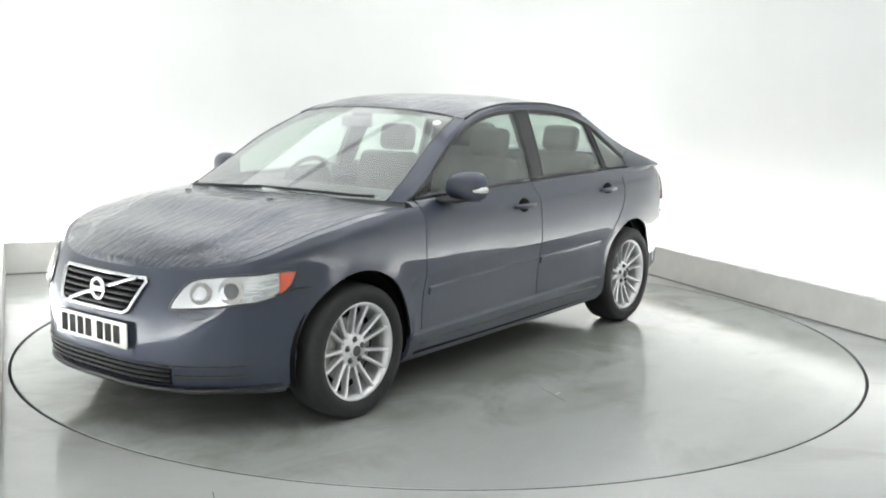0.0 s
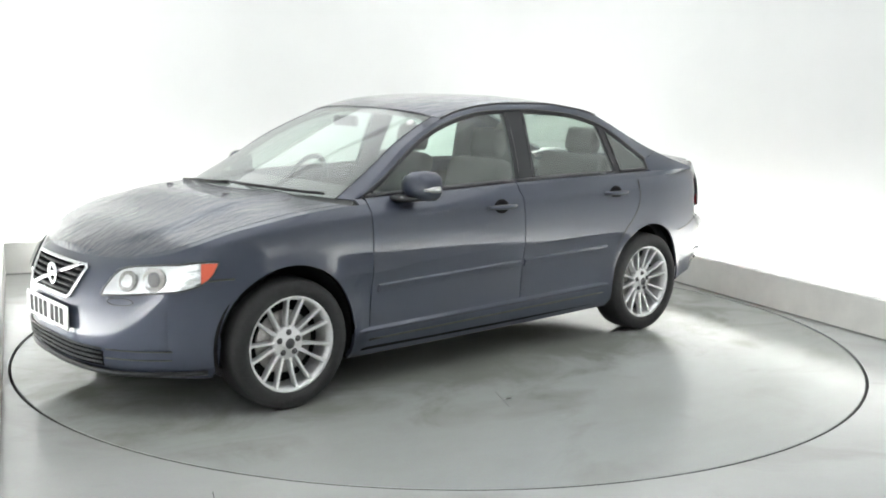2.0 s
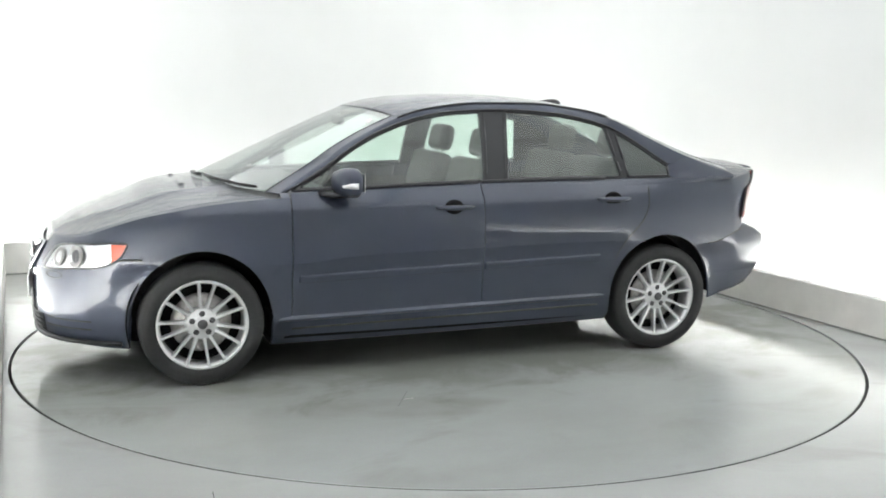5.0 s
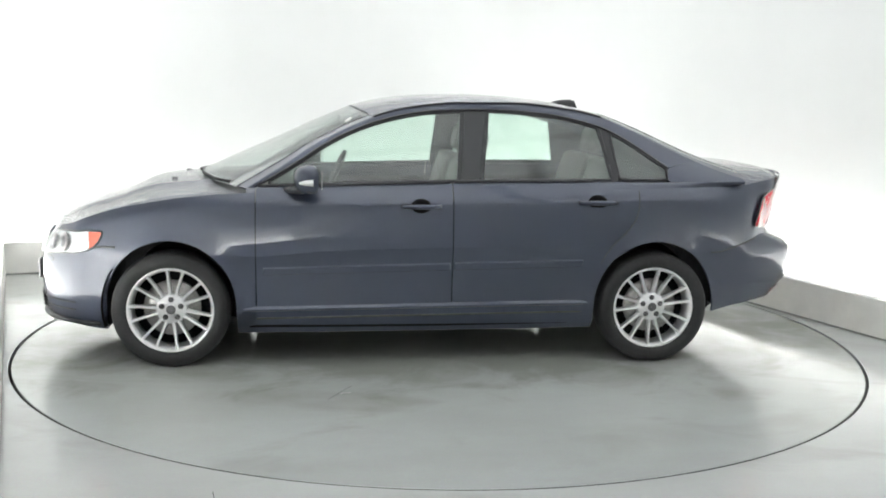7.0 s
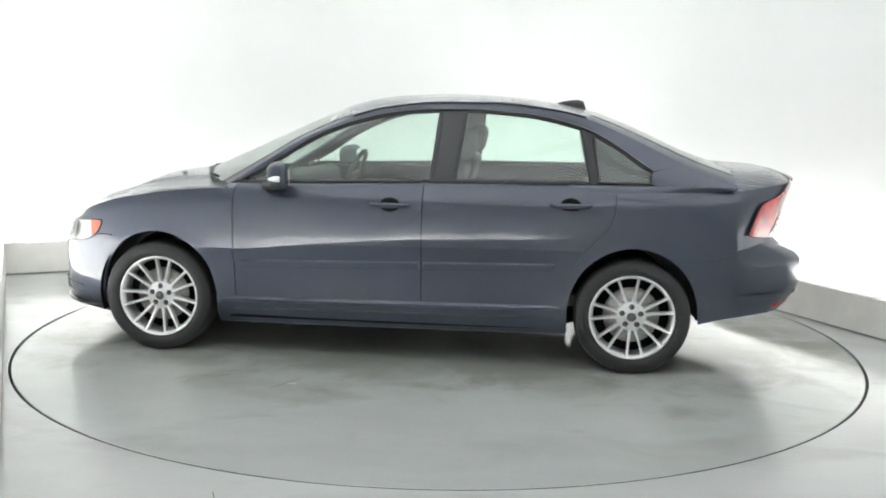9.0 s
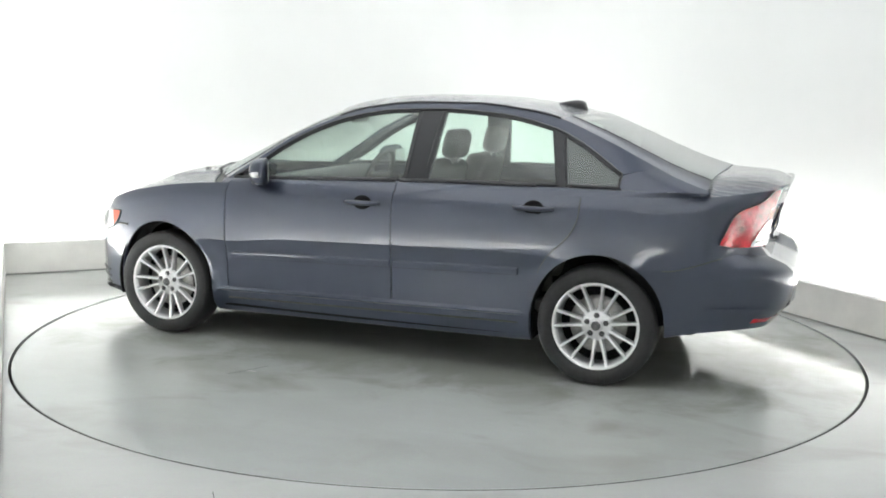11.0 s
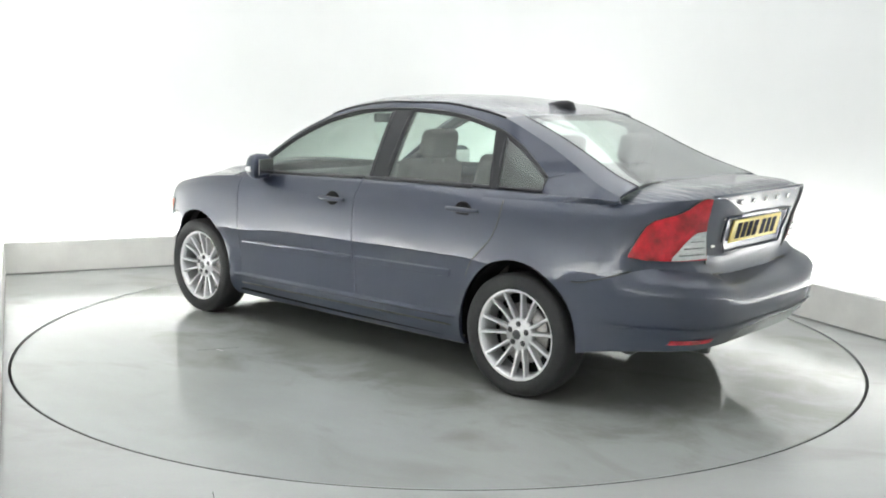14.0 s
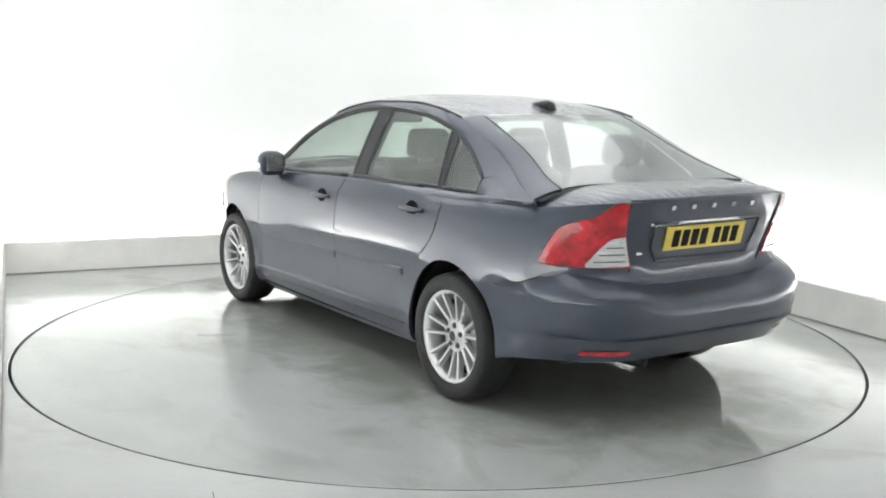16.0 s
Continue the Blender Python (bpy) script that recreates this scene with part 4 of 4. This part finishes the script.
    for x in (WHEEL_X, -WHEEL_X):
        for side in (1, -1):
            bm = bmesh.new()
            turned(bm, [(0.001, 0.0), (0.368, 0.0), (0.368, 0.195), (0.362, 0.195), (0.362, 0.006), (0.001, 0.006)], 40, Matrix.Translation((x, side * 0.60, WHEEL_Z + 0.01)) @ Matrix.Diagonal((1, side, 1, 1)))
            bmesh.ops.delete(bm, geom=[v for v in bm.verts if v.co.z < (0.19 if x > 0 or v.co.x > x else 0.29)], context="VERTS")
            part("wheel_housing", bm, DARK, car)
            build_wheel(car, x, side)

    # bonnet, screen, roof, rear window, boot
    side_x = [x for x in COLS if x >= 0.93]
    hood_side = [SKIN[x][-1] for x in side_x]
    nose_x = hood_side[0].x
    hood_mid = []
    for p in hood_side:
        t = (nose_x - p.x) / (nose_x - 0.945)
        xc = nose_x - (nose_x - 1.20) * t ** 0.9 if t > 0 else nose_x
        hood_mid.append(Vector((xc, 0, hood_z(xc) if t > 0 else p.z)))
    bonnet = crown(hood_mid, hood_side, 0, 0.945, 26)
    for r in bonnet:
        for p, v in zip(r, spread(0, 0.945, 26)):
            wide = max(r[-1].y, 1e-6)
            p.z += 0.013 * (1 - ramp01(v, 0.56, 0.68)) * ramp01(wide, 0.35, 0.7)
    add("bonnet", sheet(bonnet, **both), WET, "bonnet with streaky wet paint", 0.01)
    for side in (1, -1):
        add("bonnet_side", sheet(crown(hood_mid, hood_side, 0.951, 1.0, 3), side=side), PAINT, "", 0.01)
    w_rows = spread(0, 1, 16)
    sc_mid = [Vector((1.27 - 0.91 * w, 0, screen_z(1.27 - 0.91 * w))) for w in w_rows]
    sc_side = [rail(0.925 - 0.68 * w) for w in w_rows]
    scr = part("windscreen", sheet(crown(sc_mid, sc_side, 0, 0.925, 12), **both), SCREEN, car, "curved clear windscreen")
    scr.visible_shadow = False
    for side in (1, -1):
        add("screen_pillar", sheet(crown(sc_mid, sc_side, 0.915, 1.0, 3), side=side), PAINT, "", 0.015)
    # scuttle between bonnet and screen
    rows = []
    for v in spread(0, 1, 14):
        a = crown([hood_mid[-1]], [hood_side[-1]], v, 1, 2)[0][0]
        b = crown([sc_mid[0]], [sc_side[0]], v, 1, 2)[0][0]
        rows.append([a + Vector((0.03, 0, -0.012)), a.lerp(b, 0.5) + Vector((0, 0, -0.015)), b + Vector((-0.02, 0, 0.004))])
    part("scuttle", sheet(rows, **both), PLASTIC, car, "black scuttle panel below the windscreen")
    rf_w = spread(0, 1, 26)
    rf_mid = [Vector((0.36 - 1.48 * w, 0, roof_z(0.36 - 1.48 * w))) for w in rf_w]
    rf_side = [rail(0.245 - 1.285 * w) for w in rf_w]
    add("roof", sheet(crown(rf_mid, rf_side, 0, 1.0, 20, 3.2), **both), WET, "wet painted steel roof", 0.012)
    for side in (1, -1):
        bm = bmesh.new()
        tube(bm, flip([p + Vector((0, 0.001, 0.003)) for p in rf_side], side), 0.006, sides=6)
        part("roof_moulding", bm, SEAL, car, "black roof gutter moulding")
    part("headlining", sheet([[p - Vector((0, 0, 0.035)) for p in r] for r in crown(rf_mid, rf_side, 0, 0.96, 8, 3.2)], **both), LINING, car, "pale headlining")
    bk_mid = [Vector((-1.12 - 0.72 * w, 0, back_z(-1.12 - 0.72 * w))) for w in w_rows]
    bk_side = [rail(-1.04 - 0.79 * w) for w in w_rows]
    bg = part("rear_window", sheet(crown(bk_mid, bk_side, 0, 0.81, 14, 5.5), **both), SCREEN, car, "curved rear window")
    bg.visible_shadow = False
    for side in (1, -1):
        add("back_pillar", sheet(crown(bk_mid, bk_side, 0.80, 1.0, 9, 5.5), side=side), PAINT, "", 0.015)
    for mid, sd, v1, nm in ((sc_mid, sc_side, 0.92, "screen_seal"), (bk_mid, bk_side, 0.805, "rear_window_seal")):
        cr = crown(mid, sd, 0, v1, 12, 5.5 if mid is bk_mid else 2.2)
        loop = [r[-1] for r in cr] + list(cr[-1][::-1][1:]) + [Vector((p.x, -p.y, p.z)) for p in cr[-1][1:]] + [Vector((r[-1].x, -r[-1].y, r[-1].z)) for r in cr[::-1][1:]]
        bm = bmesh.new()
        if mid is bk_mid:
            for sgn in (1, -1):
                tube(bm, flip([r[-1] for r in cr], sgn), 0.0035, sides=6)
        else:
            tube(bm, loop, 0.0035, sides=6)
        part(nm, bm, SEAL, car)
    bx = [x for x in COLS if x <= -1.775]
    bt_side = [SKIN[x][-1] for x in bx]
    tail_x = bt_side[-1].x
    bt_mid = []
    for p in bt_side:
        t = (bt_side[0].x - p.x) / (bt_side[0].x - tail_x)
        xc = -1.79 + (tail_x + 1.79) * t ** 0.8 if t > 0 else -1.79
        bt_mid.append(Vector((xc, 0, boot_z(xc) if t < 1 else p.z)))
    lid = crown(bt_mid, bt_side, 0, 1.0, 18, 4.5)
    for i, r in enumerate(lid):
        for p, v in zip(r, spread(0, 1, 18)):
            p.z += -0.018 if i == 0 else 0.006 * (1 - v ** 6) * max(0.0, 1 - i / 8)
    boot = add("boot_lid", sheet(lid, **both), WET, "boot lid with a wet top", 0.01)
    face = add("boot_face", sheet(strip_of(boot_x, -2.3, LOWER - 1, TOP), **both), PAINT, "", 0.01)
    # spoiler lip
    bm = bmesh.new()
    lip = [skin(tail_at(y), shoulder(tail_at(y)) + 0.006, None, 0.004) + Vector((0, 0, 0.004)) for y in spread(0, 0.53, 12)]
    tube(bm, [Vector((p.x, -p.y, p.z)) for p in lip[::-1]] + lip[1:], lambda t: 0.004 + 0.006 * min(1, 8 * t, 8 * (1 - t)), sides=8)
    part("boot_lip", bm, PAINT, boot)
    for side in (1, -1):
        bm = bmesh.new()
        jy = curve([(1.02, 0.533), (0.90, 0.490), (0.76, 0.428), (0.70, 0.41), (0.66, 0.37), (0.645, 0.33)])
        tube(bm, flip([skin(tail_at(jy(z)), z, None, 0.0) for z in spread(1.02, 0.668, 24)] + [skin(tail_at(y), 0.664, None, 0.0) for y in spread(0.31, 0, 6)], side), 0.006, sides=5)
        part("boot_joint", bm, GROOVE, boot)
    # plate recess, plate, chrome bar, badge shapes
    bm = bmesh.new()
    tube(bm, [skin(TAIL, z, 0, 0.006) + Vector((0, y, 0)) for y, z in ((0.345, 0.935), (0.335, 0.83), (0.30, 0.765), (-0.30, 0.765), (-0.335, 0.83), (-0.345, 0.935))], 0.006, closed=True, sides=6)
    part("plate_surround", bm, PAINT, boot)
    bm = bmesh.new()
    prism(bm, [(-0.095, 0.335), (0.075, 0.325), (0.095, 0.29), (0.095, -0.29), (0.075, -0.325), (-0.095, -0.335)], -0.006, 0.006)
    bmesh.ops.transform(bm, matrix=Matrix.Translation((-2.1265, 0, 0.857)) @ Matrix.Rotation(radians(90 - 13), 4, "Y"), verts=bm.verts[:])
    bmesh.ops.recalc_face_normals(bm, faces=bm.faces[:])
    part("plate_recess", bm, PAINT, boot, smooth=False)
    build_plate(boot, (-2.140, 0, 0.860), -1, YELLOW_PLATE, (0.06, 0.06, 0.06, 0.06, 0.025, 0.06, 0.06, 0.06), -13)
    bm = bmesh.new()
    tube(bm, [(-2.142, 0.355, 0.928), (-2.156, 0.2, 0.932), (-2.160, 0, 0.934), (-2.156, -0.2, 0.932), (-2.142, -0.355, 0.928)], 0.010, sides=8)
    part("chrome_strip", bm, CHROME, boot, "chrome strip above the plate")
    for y in spread(-0.26, 0.26, 5):
        bm = bmesh.new()
        box(bm, (-2.184, y, 1.003), (0.006, 0.024, 0.024), Matrix.Rotation(radians(-17), 4, "Y"))
        soften(part("badge", bm, CHROME, boot, "small chrome badge shape", smooth=False), 0.004)
    bm = bmesh.new()
    box(bm, (-2.112, 0.375, 0.80), (0.008, 0.06, 0.013), Matrix.Rotation(radians(5), 4, "Z"))
    soften(part("badge", bm, SILVER, boot, "small silver badge bar", smooth=False), 0.004)

    # grille
    gy, gz0, gz1 = 0.300, 0.530, 0.672
    def on_nose(y, z, off):
        p = skin(nose_at(y), z, None, off)
        return Vector((p.x, math.copysign(abs(y), y), p.z))
    def half(z):
        return 0.238 + (gy - 0.238) * (z - gz0) / (gz1 - gz0)
    rows = [[on_nose(half(z) * k, z, 0.004) for k in spread(-1, 1, 13)] for z in spread(gz0, gz1, 6)]
    bm = bmesh.new()
    vs = [[bm.verts.new(p) for p in r] for r in rows]
    for i in range(5):
        for k in range(12):
            bm.faces.new((vs[i][k], vs[i][k + 1], vs[i + 1][k + 1], vs[i + 1][k]))
    outward(bm)
    grille = part("grille", bm, DARK, car, "chrome-framed black slatted grille")
    loop = [on_nose(half(gz1) * k, gz1, 0.012) for k in spread(0.93, -0.93, 13)] + [on_nose(-half(z), z, 0.012) for z in spread(gz1 - 0.014, gz0 + 0.018, 5)] \
        + [on_nose(half(gz0) * k, gz0, 0.012) for k in spread(-0.9, 0.9, 13)] + [on_nose(half(z), z, 0.012) for z in spread(gz0 + 0.018, gz1 - 0.014, 5)]
    bm = bmesh.new()
    tube(bm, loop, 0.0095, closed=True, sides=8)
    part("grille_frame", bm, CHROME, grille, "chrome frame")
    for z in spread(gz0 + 0.022, gz1 - 0.022, 5):
        bm = bmesh.new()
        tube(bm, [on_nose(half(z) * k, z, 0.010) for k in spread(-0.97, 0.97, 11)], 0.0055, sides=6)
        part("slat", bm, PLASTIC, grille)
    bm = bmesh.new()
    tube(bm, [on_nose(0.235 - 0.40 * k, 0.668 - 0.125 * k, 0.018) for k in spread(0, 1, 9)], 0.0105, sides=6)
    part("diagonal_bar", bm, CHROME, grille, "chrome diagonal bar")
    c = on_nose(0.03, 0.603, 0.022)
    bm = bmesh.new()
    turned(bm, [(0.036, 0.0), (0.050, 0.0), (0.053, 0.005), (0.050, 0.012), (0.040, 0.012), (0.036, 0.006)], 36, Matrix.Translation(c) @ Matrix.Rotation(radians(-90), 4, "Z"))
    part("emblem_ring", bm, CHROME, grille, "round chrome emblem ring")
    bm = bmesh.new()
    box(bm, c + Vector((0.006, 0, 0)), (0.010, 0.080, 0.022))
    soften(part("emblem_bar", bm, SILVER, grille, smooth=False), 0.003)
    # front plate, lower intake, lip
    part("plate_backing", sheet(patch([nose_at(y) for y in spread(0, 0.272, 6)], lambda s: 0.335, lambda s: 0.50 - 0.01 * s, 0.006, 4), **both), PAINT, car)
    build_plate(car, (2.141, 0, 0.437), 1, WHITE_PLATE, (0.06, 0.06, 0.06, 0.06, 0.025, 0.06, 0.06, 0.06), 0)
    part("lower_intake", sheet(patch([nose_at(y) for y in spread(0, 0.46, 10)], lambda s: 0.245, lambda s: 0.335 - 0.02 * s, 0.003, 5), **both), DARK, car, "dark lower air intake")
    for z in (0.262, 0.284, 0.306, 0.326):
        bm = bmesh.new()
        pts = [skin(nose_at(y), z, None, 0.007) for y in spread(0, 0.45, 9)]
        tube(bm, [Vector((p.x, -p.y, p.z)) for p in pts[::-1]] + pts[1:], 0.0045, sides=6)
        part("intake_slat", bm, PLASTIC, car)
    for z in (0.285, 0.325):
        for side in (1, -1):
            bm = bmesh.new()
            tube(bm, flip([skin(nose_at(y), z, None, 0.001) for y in spread(0.47, 0.70, 8)], side), 0.004, sides=5)
            part("bumper_groove", bm, GROOVE, car)
    pts = [skin(nose_at(y), 0.225, None, 0.012) for y in spread(0, 0.70, 14)] + [skin(x, 0.222, None, 0.008) for x in (1.86, 1.78, 1.70)]
    bm = bmesh.new()
    tube(bm, [Vector((p.x, -p.y, p.z)) for p in pts[::-1]] + pts[1:], 0.012, sides=8)
    part("bumper_lip", bm, PLASTIC, car, "black lip below the front bumper")

    # wipers, aerial fin, washers, exhaust
    for pts in (((1.22, 0.05, 0.985), (1.20, 0.30, 0.985), (1.10, 0.56, 0.972), (1.02, 0.66, 0.965)), ((1.20, -0.46, 0.957), (1.245, -0.25, 0.973), (1.25, 0.0, 0.982), (1.235, 0.10, 0.988))):
        bm = bmesh.new()
        tube(bm, [Vector(p) + Vector((0.0, 0, 0.018)) for p in pts], 0.008, sides=6)
        part("wiper", bm, PLASTIC, car, "black wiper")
    bm = bmesh.new()
    rings = []
    for x, w, h in ((-0.87, 0.006, 0.004), (-0.91, 0.022, 0.022), (-0.96, 0.030, 0.040), (-1.00, 0.033, 0.050), (-1.03, 0.032, 0.048), (-1.045, 0.024, 0.010)):
        z = roof_z(x) - 0.003
        rings.append([bm.verts.new((x, w * math.cos(a), z + h * math.sin(a) ** 0.7)) for a in spread(0.0, math.pi, 9)[0:8]] + [bm.verts.new((x, -w, z))])
    for a, b in zip(rings, rings[1:]):
        for i in range(8):
            bm.faces.new((a[i], a[i + 1], b[i + 1], b[i]))
    bm.faces.new(rings[-1])
    bmesh.ops.recalc_face_normals(bm, faces=bm.faces[:])
    part("aerial_fin", bm, PLASTIC, car, "dark aerial fin")

    for side in (1, -1):
        bm = bmesh.new()
        box(bm, (1.36, side * 0.30, hood_z(1.36) + 0.006), (0.03, 0.022, 0.010))
        soften(part("washer_nozzle", bm, PLASTIC, car, smooth=False), 0.003)
        # faint lines of the headlight washer cover
        bm = bmesh.new()
        loop = [skin(nose_at(0.53 + 0.055 * math.cos(a)), 0.545 + 0.016 * math.sin(a), None, 0.0005) for a in spread(0, 2 * math.pi, 25)[:-1]]
        tube(bm, flip(loop, side), 0.0018, closed=True, sides=5)
        part("washer_cover", bm, GROOVE, car)
    sc = crown(sc_mid, sc_side, 0, 0.925, 12)
    p = sc[-3][-2]
    bm = bmesh.new()
    turned(bm, [(0.001, 0.0), (0.022, 0.0), (0.023, -0.002)], 24, Matrix.Translation(p + Vector((0.004, 0, 0.004))) @ Vector((0.5, 0.25, 0.83)).to_track_quat("Y", "Z").to_matrix().to_4x4())
    part("screen_sticker", bm, WHITE_PLATE, car, "small round pale sticker")

    bm = bmesh.new()
    tube(bm, [(-1.70, 0.30, 0.27), (-1.95, 0.28, 0.275), (-2.07, 0.28, 0.285)], 0.026, sides=16)
    part("exhaust_pipe", bm, PLASTIC, car, "dark exhaust pipe")
    bm = bmesh.new()
    tube(bm, [(-1.74, 0.48, 0.31), (-1.74, -0.30, 0.31)], 0.08, sides=20)
    part("silencer", bm, PLASTIC, car, "dark silencer box")

    # cabin
    build_seat(car, 0.05, 0.36)
    build_seat(car, 0.05, -0.36)
    build_seat(car, -0.82, 0.34, False)
    build_seat(car, -0.82, -0.34, False)
    bm = bmesh.new()
    box(bm, (-0.1, 0, 0.36), (1.9, 1.40, 0.06))
    part("cabin_floor", bm, TRIM, car, smooth=False)
    bm = bmesh.new()
    box(bm, (0.78, 0, 0.84), (0.36, 1.36, 0.24), Matrix.Rotation(radians(8), 4, "Y"))
    soften(part("dashboard", bm, TRIM, car, "dark dashboard"), 0.06, 4)
    bm = bmesh.new()
    box(bm, (-1.42, 0, 0.98), (0.50, 1.18, 0.03))
    soften(part("parcel_shelf", bm, TRIM, car, "dark parcel shelf", smooth=False), 0.01)
    bm = bmesh.new()
    turned(bm, [(0.165, 0.0), (0.176, 0.014), (0.190, 0.014), (0.198, 0.0), (0.190, -0.014), (0.176, -0.014), (0.165, 0.0)], 36)
    wheel = part("steering_wheel", bm, PLASTIC, car, "dark steering wheel")
    wheel.matrix_basis = pose(0.46, -0.36, 0.92, 0, 0, 90) @ pose(0, 0, 0, -24, 0, 0)
    bm = bmesh.new()
    box(bm, (0, 0, 0), (0.36, 0.03, 0.05))
    box(bm, (0, 0, -0.08), (0.06, 0.03, 0.16))
    soften(part("steering_spokes", bm, PLASTIC, wheel, smooth=False), 0.01)
    bm = bmesh.new()
    box(bm, (0.42, 0.0, 1.31), (0.03, 0.22, 0.06))
    soften(part("cabin_mirror", bm, PLASTIC, car, "dark rear-view mirror", smooth=False), 0.012)
    return car


car = build_car()


# ---- motion: the turntable carries the car round, a slow start and then about seven degrees a second ----
def turned_by(t):
    if t < 1.5:
        return curve([(0, 232.7), (0.5, 230.9), (1.0, 228.04), (1.5, 224.56)])(t)
    return 235.016 - 6.99582 * t + 0.0156936 * t * t - 0.00071966 * t ** 3


def motions():
    times = [0, 0.25, 0.5, 0.75] + [0.5 * i for i in range(2, 33)]
    walk(turntable, [(t, pose(0, 0, 0, 0, 0, turned_by(t))) for t in times])
    walk(car, [(t, pose(0, 0, 0, 0, 0, turned_by(t)) @ pose(0.1984, -0.1371, 0)) for t in times])


motions()
